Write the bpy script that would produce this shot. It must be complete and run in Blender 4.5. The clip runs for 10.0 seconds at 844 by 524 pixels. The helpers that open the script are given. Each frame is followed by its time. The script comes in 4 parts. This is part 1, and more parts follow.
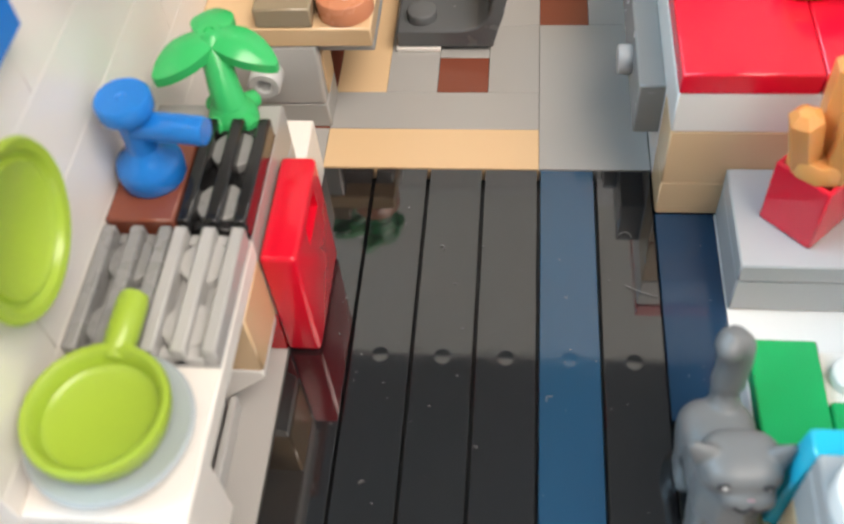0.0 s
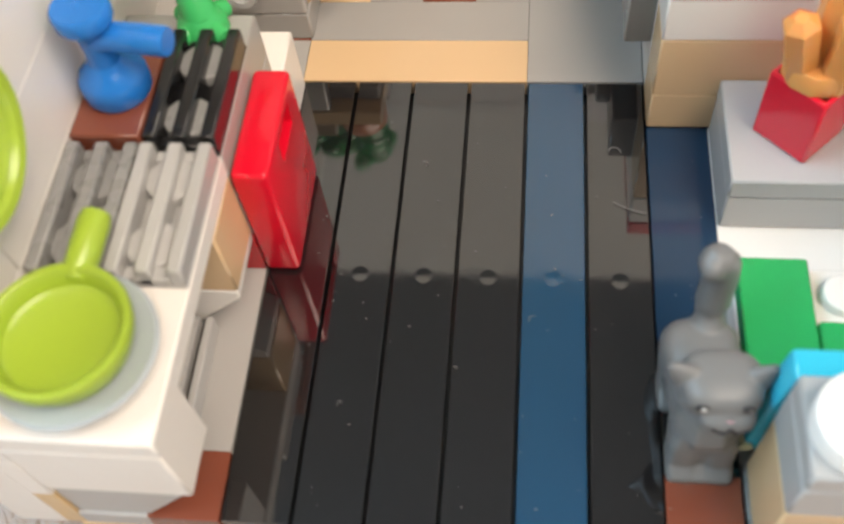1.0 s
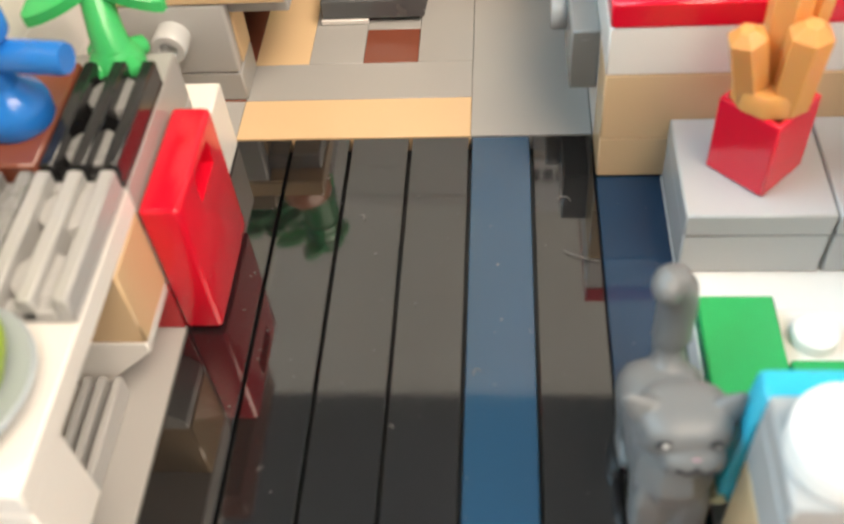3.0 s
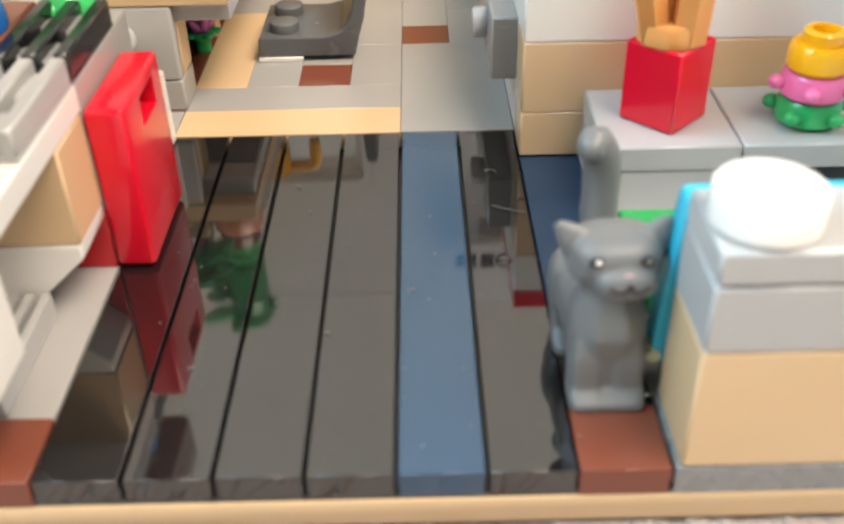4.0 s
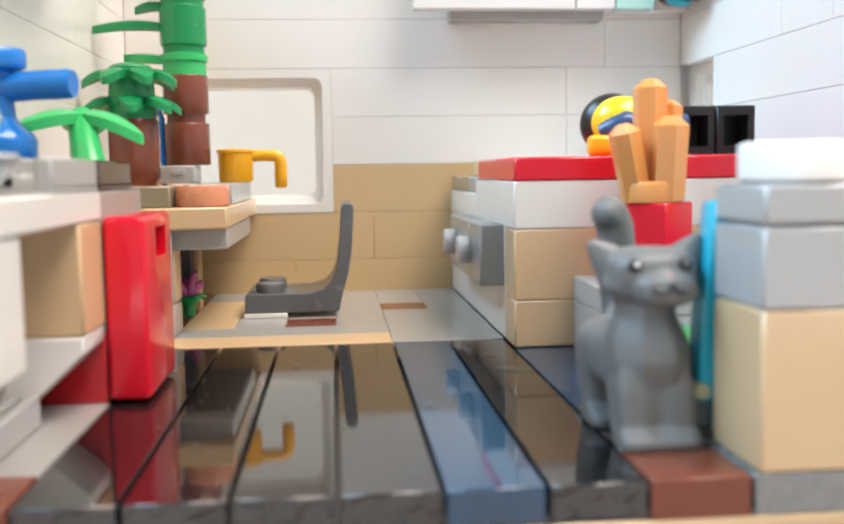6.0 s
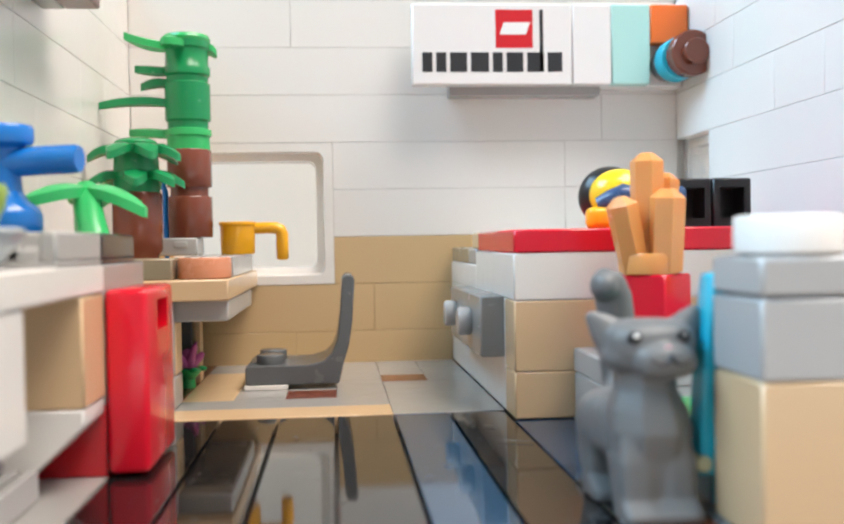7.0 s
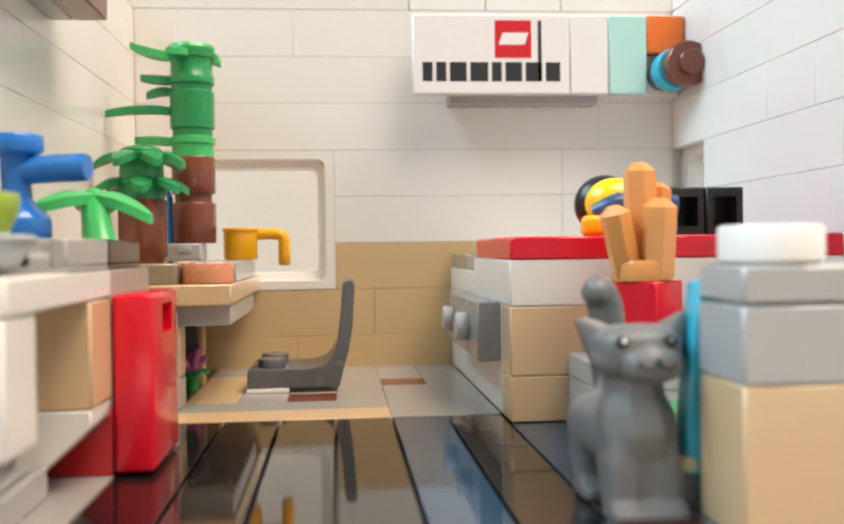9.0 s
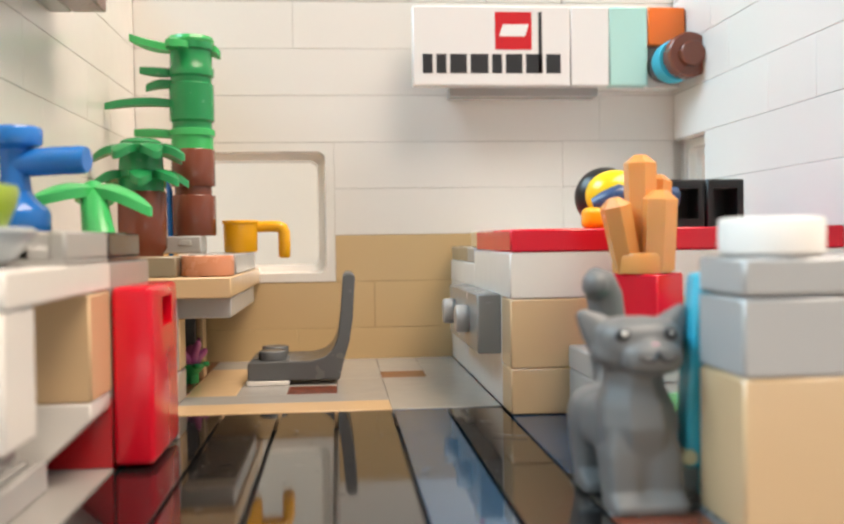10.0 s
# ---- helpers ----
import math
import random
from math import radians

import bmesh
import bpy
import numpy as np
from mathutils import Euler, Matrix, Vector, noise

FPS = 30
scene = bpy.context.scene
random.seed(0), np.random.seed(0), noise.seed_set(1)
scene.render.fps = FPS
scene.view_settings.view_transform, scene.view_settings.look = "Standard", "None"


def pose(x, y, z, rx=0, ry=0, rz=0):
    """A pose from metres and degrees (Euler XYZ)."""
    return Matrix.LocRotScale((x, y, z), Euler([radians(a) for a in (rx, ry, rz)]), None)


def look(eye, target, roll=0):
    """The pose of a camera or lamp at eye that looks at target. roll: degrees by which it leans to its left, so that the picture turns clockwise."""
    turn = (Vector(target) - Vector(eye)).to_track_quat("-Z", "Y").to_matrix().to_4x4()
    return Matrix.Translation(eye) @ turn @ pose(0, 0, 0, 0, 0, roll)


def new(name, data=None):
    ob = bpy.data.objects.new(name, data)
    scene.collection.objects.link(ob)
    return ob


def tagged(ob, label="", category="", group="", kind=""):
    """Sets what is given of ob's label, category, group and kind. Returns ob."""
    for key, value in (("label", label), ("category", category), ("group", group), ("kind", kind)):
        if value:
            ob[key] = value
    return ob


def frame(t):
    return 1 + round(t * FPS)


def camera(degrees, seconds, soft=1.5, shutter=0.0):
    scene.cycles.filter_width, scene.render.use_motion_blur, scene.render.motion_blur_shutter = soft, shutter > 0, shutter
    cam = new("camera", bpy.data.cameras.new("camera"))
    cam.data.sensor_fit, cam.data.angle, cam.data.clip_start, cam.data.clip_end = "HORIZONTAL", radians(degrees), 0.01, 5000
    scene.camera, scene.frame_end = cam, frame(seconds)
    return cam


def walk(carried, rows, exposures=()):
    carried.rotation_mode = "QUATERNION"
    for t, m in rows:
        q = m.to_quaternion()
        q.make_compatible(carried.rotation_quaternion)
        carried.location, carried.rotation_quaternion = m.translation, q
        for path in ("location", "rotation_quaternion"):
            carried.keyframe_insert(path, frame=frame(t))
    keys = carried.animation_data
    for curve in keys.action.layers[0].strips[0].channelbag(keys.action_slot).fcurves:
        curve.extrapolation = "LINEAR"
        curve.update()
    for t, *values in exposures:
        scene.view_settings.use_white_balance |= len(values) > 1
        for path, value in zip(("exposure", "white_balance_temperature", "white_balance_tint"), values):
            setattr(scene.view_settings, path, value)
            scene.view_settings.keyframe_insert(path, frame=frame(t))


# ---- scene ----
EXPOSURES = [(0.0,-0.70,6500,10),(1.0,-0.73,7000,12),(2.0,-0.69,7500,12),(3.5,-0.4,7000,10),(4.0,-0.34,6900,10),(5.0,-0.27,6900,10),(6.0,-0.36,6350,10),(7.5,-0.55,6300,10),(8.5,-0.61,6950,12),(10.0,-0.57,7150,12)]
cam = camera(47.82, 10.0, soft=2.4)
cam.data.dof.use_dof, cam.data.dof.focus_distance, cam.data.dof.aperture_fstop = True, 0.152, 34.0
# seconds, eye in metres, yaw, pitch and roll in degrees
PATH = [
    (0, 0.02936, -0.03014, 0.10401, 9.69, -53.15, -6.53),
    (0.2, 0.03017, -0.02958, 0.10448, 9.95, -54.50, -6.74),
    (0.5, 0.03160, -0.02607, 0.10328, 10.40, -56.56, -7.09),
    (1, 0.03279, -0.02814, 0.10079, 11.97, -57.83, -8.61),
    (1.5, 0.03386, -0.02890, 0.09585, 12.60, -57.68, -9.36),
    (2, 0.03652, -0.02431, 0.09267, 12.07, -56.24, -9.14),
    (2.2, 0.03738, -0.02281, 0.09224, 11.70, -55.24, -8.89),
    (3.3, 0.03607, -0.04004, 0.08165, 5.67, -46.33, -4.65),
    (3.5, 0.03560, -0.04782, 0.07778, 4.16, -43.76, -3.54),
    (4, 0.03483, -0.05668, 0.06239, 0.12, -35.17, -1.38),
    (4.2, 0.03219, -0.05494, 0.05400, -1.75, -30.75, -0.57),
    (4.5, 0.03502, -0.05824, 0.04357, -3.40, -25.45, -1.10),
    (4.7, 0.03010, -0.06316, 0.03559, -4.50, -21.01, -0.31),
    (5, 0.02538, -0.06299, 0.03087, -4.99, -16.04, -0.51),
    (5.2, 0.02553, -0.06440, 0.02602, -5.13, -13.45, -1.29),
    (5.5, 0.02495, -0.06674, 0.02399, -5.10, -9.02, -1.07),
    (5.8, 0.02451, -0.06860, 0.02369, -5.12, -6.48, -1.06),
    (6, 0.02438, -0.06921, 0.02375, -5.12, -5.36, -0.90),
    (6.2, 0.02438, -0.06917, 0.02376, -5.17, -4.38, -0.95),
    (7.5, 0.02432, -0.07237, 0.02429, -5.15, -0.31, -0.83),
    (8, 0.02386, -0.07539, 0.02464, -5.20, -0.28, -0.58),
    (8.5, 0.02399, -0.07511, 0.02422, -5.15, -0.36, -0.57),
    (9, 0.02461, -0.07307, 0.02417, -5.02, -0.81, -0.78),
    (9.5, 0.02400, -0.07417, 0.02408, -5.19, -1.08, -0.60),
    (10, 0.02472, -0.07289, 0.02418, -4.97, -1.27, -0.82),
]
walk(cam, [(t, pose(x, y, z, 90 + pitch, 0, yaw) @ pose(0, 0, 0, 0, 0, roll)) for t, x, y, z, yaw, pitch, roll in PATH],
     EXPOSURES)
U = 0.008          # one stud, the toy's building unit: 8 mm across, plates 0.4, bricks 1.2 high
PL, BR = 0.4, 1.2

# ---- light ----
world = bpy.data.worlds.new("world")
scene.world = world
world.use_nodes = True
wn = world.node_tree
sky = wn.nodes.new("ShaderNodeTexSky")
sky.sky_type, sky.sun_disc = "NISHITA", False
sky.sun_elevation, sky.sun_rotation = radians(38), radians(200)
wn.nodes["Background"].inputs["Strength"].default_value = 0.1
wn.links.new(sky.outputs["Color"], wn.nodes["Background"].inputs["Color"])


def area_lamp(name, eye, target, size_x, size_y, watts, colour):
    data = bpy.data.lights.new(name, "AREA")
    data.shape, data.size, data.size_y, data.energy, data.color = "RECTANGLE", size_x, size_y, watts, colour
    ob = new(name, data)
    ob.matrix_world = look(eye, target)
    return ob


area_lamp("window_daylight", (-1.15, -0.05, 1.15), (0.06, 0.06, 0.06), 1.2, 1.0, 74, (0.50, 0.77, 1.0))
area_lamp("ceiling_lamp_light", (0.62, -0.35, 1.65), (0.05, 0.04, 0.0), 1.4, 1.2, 107, (1.0, 0.89, 0.785))

# ---- materials ----
def nodes_of(mat):
    nt = mat.node_tree
    return nt, nt.nodes, nt.links, nt.nodes["Principled BSDF"]


def plastic(name, colour, rough=0.16, vary=0.05, scratch=0.5, scale=1.0, trans=0.0, sss=0.0, wavy=0.1, ior=1.53, dent=0.0):
    """Moulded glossy plastic: slight tone drift, fine scuffs in the gloss and a faint waviness."""
    mat = bpy.data.materials.new(name)
    mat.use_nodes = True
    nt, nodes, links, bsdf = nodes_of(mat)
    geo = nodes.new("ShaderNodeNewGeometry")
    info = nodes.new("ShaderNodeObjectInfo")
    drift = nodes.new("ShaderNodeTexNoise")
    drift.inputs["Scale"].default_value, drift.inputs["Detail"].default_value = 60 * scale, 3
    links.new(geo.outputs["Position"], drift.inputs["Vector"])
    add = nodes.new("ShaderNodeMath")
    add.operation = "ADD"
    links.new(drift.outputs["Fac"], add.inputs[0])
    links.new(info.outputs["Random"], add.inputs[1])
    rng = nodes.new("ShaderNodeMapRange")
    rng.inputs["From Min"].default_value, rng.inputs["From Max"].default_value = 0.3, 1.7
    rng.inputs["To Min"].default_value, rng.inputs["To Max"].default_value = 1 - vary, 1 + vary
    links.new(add.outputs[0], rng.inputs["Value"])
    mul = nodes.new("ShaderNodeVectorMath")
    mul.operation = "SCALE"
    mul.inputs[0].default_value = colour
    links.new(rng.outputs["Result"], mul.inputs["Scale"])
    links.new(mul.outputs["Vector"], bsdf.inputs["Base Color"])
    scuff = nodes.new("ShaderNodeTexNoise")
    scuff.inputs["Scale"].default_value, scuff.inputs["Detail"].default_value = 350 * scale, 4
    links.new(geo.outputs["Position"], scuff.inputs["Vector"])
    rr = nodes.new("ShaderNodeMapRange")
    rr.inputs["From Min"].default_value, rr.inputs["From Max"].default_value = 0.35, 0.75
    rr.inputs["To Min"].default_value, rr.inputs["To Max"].default_value = rough, rough + 0.08 * scratch
    links.new(scuff.outputs["Fac"], rr.inputs["Value"])
    links.new(rr.outputs["Result"], bsdf.inputs["Roughness"])
    wave = nodes.new("ShaderNodeTexNoise")
    wave.inputs["Scale"].default_value, wave.inputs["Detail"].default_value = 160 * scale, 2
    links.new(geo.outputs["Position"], wave.inputs["Vector"])
    bump = nodes.new("ShaderNodeBump")
    bump.inputs["Strength"].default_value, bump.inputs["Distance"].default_value = wavy, 0.0003
    links.new(wave.outputs["Fac"], bump.inputs["Height"])
    links.new(bump.outputs["Normal"], bsdf.inputs["Normal"])
    if dent:
        # the shallow moulding dimple in the middle of each piece
        own = nodes.new("ShaderNodeTexCoord")
        flat = nodes.new("ShaderNodeVectorMath")
        flat.operation = "MULTIPLY"
        flat.inputs[1].default_value = (1, 1, 0)
        links.new(own.outputs["Object"], flat.inputs[0])
        far = nodes.new("ShaderNodeVectorMath")
        far.operation = "LENGTH"
        links.new(flat.outputs["Vector"], far.inputs[0])
        dip = nodes.new("ShaderNodeMapRange")
        dip.interpolation_type = "SMOOTHSTEP"
        dip.inputs["From Max"].default_value = 0.0012
        links.new(far.outputs["Value"], dip.inputs["Value"])
        pit = nodes.new("ShaderNodeBump")
        pit.inputs["Strength"].default_value, pit.inputs["Distance"].default_value = 1.0, dent
        links.new(dip.outputs["Result"], pit.inputs["Height"])
        links.new(bump.outputs["Normal"], pit.inputs["Normal"])
        links.new(pit.outputs["Normal"], bsdf.inputs["Normal"])
    bsdf.inputs["IOR"].default_value = ior
    if trans:
        bsdf.inputs["Transmission Weight"].default_value = trans
    if sss:
        bsdf.inputs["Subsurface Weight"].default_value = sss
        bsdf.inputs["Subsurface Radius"].default_value = (0.002, 0.0012, 0.0008)
        bsdf.inputs["Subsurface Scale"].default_value = 1.0
    return mat


WHITE = plastic("white_plastic", (0.80, 0.765, 0.72), 0.22, 0.02)
SIGN_WHITE = plastic("sign_white_plastic", (0.82, 0.80, 0.78), 0.2, 0.02)
TAN = plastic("tan_plastic", (0.60, 0.42, 0.215), 0.22, 0.04)
SAND = plastic("pale_tan_plastic", (0.665, 0.465, 0.27), 0.2, 0.03)
BLACK = plastic("black_plastic", (0.008, 0.008, 0.009), 0.04, 0.2, 0.5, wavy=0.01, ior=2.05, dent=0.000014)
BLACK_SOFT = plastic("black_rubbery_plastic", (0.012, 0.012, 0.013), 0.3, 0.2)
BLUE_DARK = plastic("dark_blue_plastic", (0.009, 0.036, 0.078), 0.06, 0.1, 0.4, wavy=0.04)
BLUE_TILE = plastic("blue_floor_plastic", (0.010, 0.056, 0.12), 0.05, 0.06, 0.4, wavy=0.01, ior=1.85, dent=0.000014)
BLUE = plastic("bright_blue_plastic", (0.012, 0.18, 0.60), 0.18, 0.05)
GREY = plastic("light_grey_plastic", (0.35, 0.34, 0.325), 0.2, 0.05)
GREY_PALE = plastic("pale_grey_plastic", (0.42, 0.415, 0.405), 0.22, 0.04)
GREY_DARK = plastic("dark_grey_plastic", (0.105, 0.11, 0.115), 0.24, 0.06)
GREY_MID = plastic("mid_grey_plastic", (0.24, 0.24, 0.235), 0.26, 0.05)
DISH_GREY = plastic("dish_blue_grey_plastic", (0.40, 0.45, 0.48), 0.22, 0.04)
CAT_GREY = plastic("cat_grey_plastic", (0.155, 0.155, 0.154), 0.42, 0.06)
RED = plastic("red_plastic", (0.72, 0.006, 0.026), 0.16, 0.05)
RED_DARK = plastic("deep_red_plastic", (0.45, 0.010, 0.018), 0.14, 0.05)
BROWN = plastic("reddish_brown_plastic", (0.19, 0.055, 0.032), 0.16, 0.06)
GREEN = plastic("green_plastic", (0.010, 0.36, 0.10), 0.18, 0.05)
LEAF = plastic("leaf_green_plastic", (0.012, 0.27, 0.085), 0.24, 0.08)
LEAF_BRIGHT = plastic("bright_leaf_plastic", (0.04, 0.46, 0.13), 0.24, 0.06)
LIME = plastic("lime_plastic", (0.33, 0.47, 0.045), 0.28, 0.04)
TEAL = plastic("azure_plastic", (0.02, 0.42, 0.58), 0.2, 0.04)
AQUA = plastic("light_aqua_plastic", (0.45, 0.74, 0.68), 0.2, 0.03)
ORANGE = plastic("orange_plastic", (0.86, 0.17, 0.02), 0.2, 0.03)
AMBER = plastic("clear_orange_plastic", (0.72, 0.31, 0.095), 0.24, 0.06, sss=0.5)
YELLOW = plastic("yellow_orange_plastic", (0.88, 0.42, 0.01), 0.18, 0.04)
YELLOW_PURE = plastic("yellow_plastic", (0.90, 0.60, 0.02), 0.2, 0.04)
PINK = plastic("pink_plastic", (0.82, 0.16, 0.36), 0.2, 0.05)
MAGENTA = plastic("magenta_plastic", (0.60, 0.14, 0.40), 0.2, 0.05)
NOUGAT = plastic("terracotta_plastic", (0.58, 0.23, 0.12), 0.25, 0.05)
DARK_TAN = plastic("dark_tan_plastic", (0.30, 0.24, 0.16), 0.22, 0.06)
CLEAR = plastic("clear_plastic", (0.86, 0.88, 0.88), 0.1, 0.02, trans=0.45)
INK = plastic("dark_printing_ink", (0.025, 0.025, 0.027), 0.35, 0.05)
INK_RED = plastic("red_printing_ink", (0.62, 0.012, 0.02), 0.3, 0.05)
INK_PINK = plastic("pink_printing_ink", (0.55, 0.33, 0.36), 0.4, 0.05)
INK_WHITE = plastic("white_printing_ink", (0.85, 0.85, 0.83), 0.35, 0.02)
PEG = plastic("pale_green_plastic", (0.46, 0.47, 0.30), 0.25, 0.04)
NAVY = plastic("navy_plastic", (0.035, 0.075, 0.17), 0.25, 0.06)

def plaster(name, colour, scale=9.0):
    mat = bpy.data.materials.new(name)
    mat.use_nodes = True
    nt, nodes, links, bsdf = nodes_of(mat)
    geo = nodes.new("ShaderNodeNewGeometry")
    n = nodes.new("ShaderNodeTexNoise")
    n.inputs["Scale"].default_value, n.inputs["Detail"].default_value = scale, 6
    links.new(geo.outputs["Position"], n.inputs["Vector"])
    r = nodes.new("ShaderNodeMapRange")
    r.inputs["To Min"].default_value, r.inputs["To Max"].default_value = 0.93, 1.05
    links.new(n.outputs["Fac"], r.inputs["Value"])
    m = nodes.new("ShaderNodeVectorMath")
    m.operation = "SCALE"
    m.inputs[0].default_value = colour
    links.new(r.outputs["Result"], m.inputs["Scale"])
    links.new(m.outputs["Vector"], bsdf.inputs["Base Color"])
    bsdf.inputs["Roughness"].default_value = 0.85
    return mat


ROOM_PAINT = plaster("room_paint", (0.84, 0.83, 0.80))
ROOM_CEILING = plaster("room_ceiling_paint", (0.18, 0.18, 0.18))
CARD = plaster("off_white_card", (0.70, 0.655, 0.585), 30.0)
DUST = plaster("dust_lint", (0.20, 0.195, 0.19), 500.0)
# room paint copied darker: dimness put into the colour to cut bounced light
ROOM_PAINT_DIMMED = plaster("room_paint_dimmed", (0.42, 0.42, 0.42))
RUG = plaster("white_rug_wool", (0.35, 0.295, 0.265), 900.0)

# ---- building helpers ----
def box(bm, x0, y0, z0, x1, y1, z1, bevel=0.02, mat=0):
    """A box in studs with eased edges."""
    made = bmesh.ops.create_cube(bm, size=1.0)
    vs = made["verts"]
    for v in vs:
        v.co = Vector(((x0 + x1) / 2 + v.co.x * (x1 - x0), (y0 + y1) / 2 + v.co.y * (y1 - y0), (z0 + z1) / 2 + v.co.z * (z1 - z0))) * U
    fs = {f for v in vs for f in v.link_faces}
    if bevel:
        es = list({e for v in vs for e in v.link_edges})
        made = bmesh.ops.bevel(bm, geom=es, offset=bevel * U, segments=1 if bevel < 0.05 else 3, affect="EDGES", profile=0.5)
        fs |= set(made["faces"]) | {f for v in made["verts"] for f in v.link_faces}
    for f in fs:
        if f.is_valid:
            f.material_index = mat
    return bm


def prism(bm, outline, axis, a, b, bevel=0.02, mat=0):
    """A prism in studs: an outline in the two other axes, drawn from a to b along axis."""
    def at(p, q, s):
        return {"x": (s, p, q), "y": (p, s, q), "z": (p, q, s)}[axis]
    lo = [bm.verts.new(Vector(at(p, q, a)) * U) for p, q in outline]
    hi = [bm.verts.new(Vector(at(p, q, b)) * U) for p, q in outline]
    fs = [bm.faces.new(lo), bm.faces.new(hi)]
    k = len(lo)
    for i in range(k):
        fs.append(bm.faces.new((lo[i], lo[(i + 1) % k], hi[(i + 1) % k], hi[i])))
    bmesh.ops.recalc_face_normals(bm, faces=fs)
    if bevel:
        es = list({e for f in fs for e in f.edges})
        made = bmesh.ops.bevel(bm, geom=es, offset=bevel * U, segments=1, affect="EDGES", profile=0.5)
        fs += made["faces"]
    for f in fs:
        if f.is_valid:
            f.material_index = mat
    return bm


def turn(bm, profile, centre, axis="z", segs=32, mat=0, smooth=True):
    """A turned form: profile of (radius, height) in studs about an axis through centre."""
    rings = []
    for r, h in profile:
        ring = []
        for i in range(segs):
            a = 2 * math.pi * i / segs
            p, q = r * math.cos(a), r * math.sin(a)
            d = {"z": (p, q, h), "x": (h, p, q), "y": (q, h, p)}[axis]
            ring.append(bm.verts.new((Vector(centre) + Vector(d)) * U))
        rings.append(ring)
    fs = []
    for lo, hi in zip(rings, rings[1:]):
        for i in range(segs):
            fs.append(bm.faces.new((lo[i], lo[(i + 1) % segs], hi[(i + 1) % segs], hi[i])))
    for ring, flip in ((rings[0], True), (rings[-1], False)):
        fs.append(bm.faces.new(ring[::-1] if flip else ring))
    for f in fs:
        f.material_index = mat
        f.smooth = smooth and len(f.verts) == 4
    return bm


def disc(bm, r, z0, z1, x, y, mat=0, axis="z", ease=0.04, segs=32):
    """A round plate or stud with an eased rim; z0 and z1 run along the axis."""
    return turn(bm, [(r - ease, z0), (r, z0 + ease * 0.6), (r, z1 - ease * 0.6), (r - ease * 0.3, z1 - ease * 0.2), (r - ease, z1)],
                {"z": (x, y, 0), "x": (0, x, y), "y": (x, 0, y)}[axis], axis, segs, mat)


def stud(bm, x, y, z, mat=0):
    return disc(bm, 0.3, z - 0.02, z + 0.2, x, y, mat, segs=24)


def tube(bm, points, radii, segs=16, mat=0):
    """A smooth round bar through points in studs."""
    rings = []
    for i, p in enumerate(points):
        p = Vector(p)
        d = (Vector(points[min(i + 1, len(points) - 1)]) - Vector(points[max(i - 1, 0)])).normalized()
        side = d.cross(Vector((0.13, 0.21, 0.97)))
        if side.length < 0.2:
            side = d.cross(Vector((1, 0, 0)))
        side.normalize()
        up = side.cross(d)
        r = radii[i] if isinstance(radii, (list, tuple)) else radii
        rings.append([bm.verts.new((p + side * r * math.cos(2 * math.pi * k / segs) + up * r * math.sin(2 * math.pi * k / segs)) * U) for k in range(segs)])
    for lo, hi in zip(rings, rings[1:]):
        for i in range(segs):
            f = bm.faces.new((lo[i], lo[(i + 1) % segs], hi[(i + 1) % segs], hi[i]))
            f.smooth, f.material_index = True, mat
    for ring in (rings[0][::-1], rings[-1]):
        bm.faces.new(ring).material_index = mat
    return bm


def ball(bm, centre, radii, mat=0, u=24, v=16):
    made = bmesh.ops.create_uvsphere(bm, u_segments=u, v_segments=v, radius=1.0)
    for w in made["verts"]:
        w.co = (Vector(centre) + Vector((w.co.x * radii[0], w.co.y * radii[1], w.co.z * radii[2]))) * U
        for f in w.link_faces:
            f.smooth, f.material_index = True, mat
    return bm


def mesh_of(name, bm, *mats):
    bmesh.ops.recalc_face_normals(bm, faces=bm.faces)
    me = bpy.data.meshes.new(name)
    bm.to_mesh(me)
    bm.free()
    for m in mats:
        me.materials.append(m)
    me.set_sharp_from_angle(angle=radians(40))
    return me


def solid(name, bm, mats, label="", category="", group="", kind=""):
    """A top-level thing or piece of the setting that is one mesh."""
    mats = mats if isinstance(mats, (list, tuple)) else (mats,)
    return tagged(new(name, mesh_of(name, bm, *mats)), label, category, group, kind)


def thing(name, base, label, category, group=""):
    ob = new(name)
    ob.empty_display_size = 0.004
    ob.location = Vector(base) * U
    return tagged(ob, label, category, group)


def part(name, bm, mats, parent, label=""):
    mats = mats if isinstance(mats, (list, tuple)) else (mats,)
    ob = new(name, mesh_of(name, bm, *mats))
    ob.parent = parent
    if parent.type == "EMPTY":
        ob.matrix_parent_inverse = Matrix.Translation(-parent.location)
    return tagged(ob, label)


PIECES = {}


def piece(name, x0, y0, z0, x1, y1, z1, mat, parent, gap=0.003, bevel=0.009):
    """One brick, plate or tile as a piece of a larger whole; alike pieces share a mesh."""
    size = (round(x1 - x0, 3), round(y1 - y0, 3), round(z1 - z0, 3))
    key = (name, size, mat.name)
    if key not in PIECES:
        bm = bmesh.new()
        hx, hy, hz = (s / 2 - gap for s in size)
        PIECES[key] = mesh_of(name, box(bm, -hx, -hy, -hz, hx, hy, hz, bevel), mat)
    ob = new(name, PIECES[key])
    ob.location = Vector(((x0 + x1) / 2, (y0 + y1) / 2, (z0 + z1) / 2)) * U
    ob.parent = parent
    if parent.type == "EMPTY":
        ob.matrix_parent_inverse = Matrix.Translation(-parent.location)
    return ob


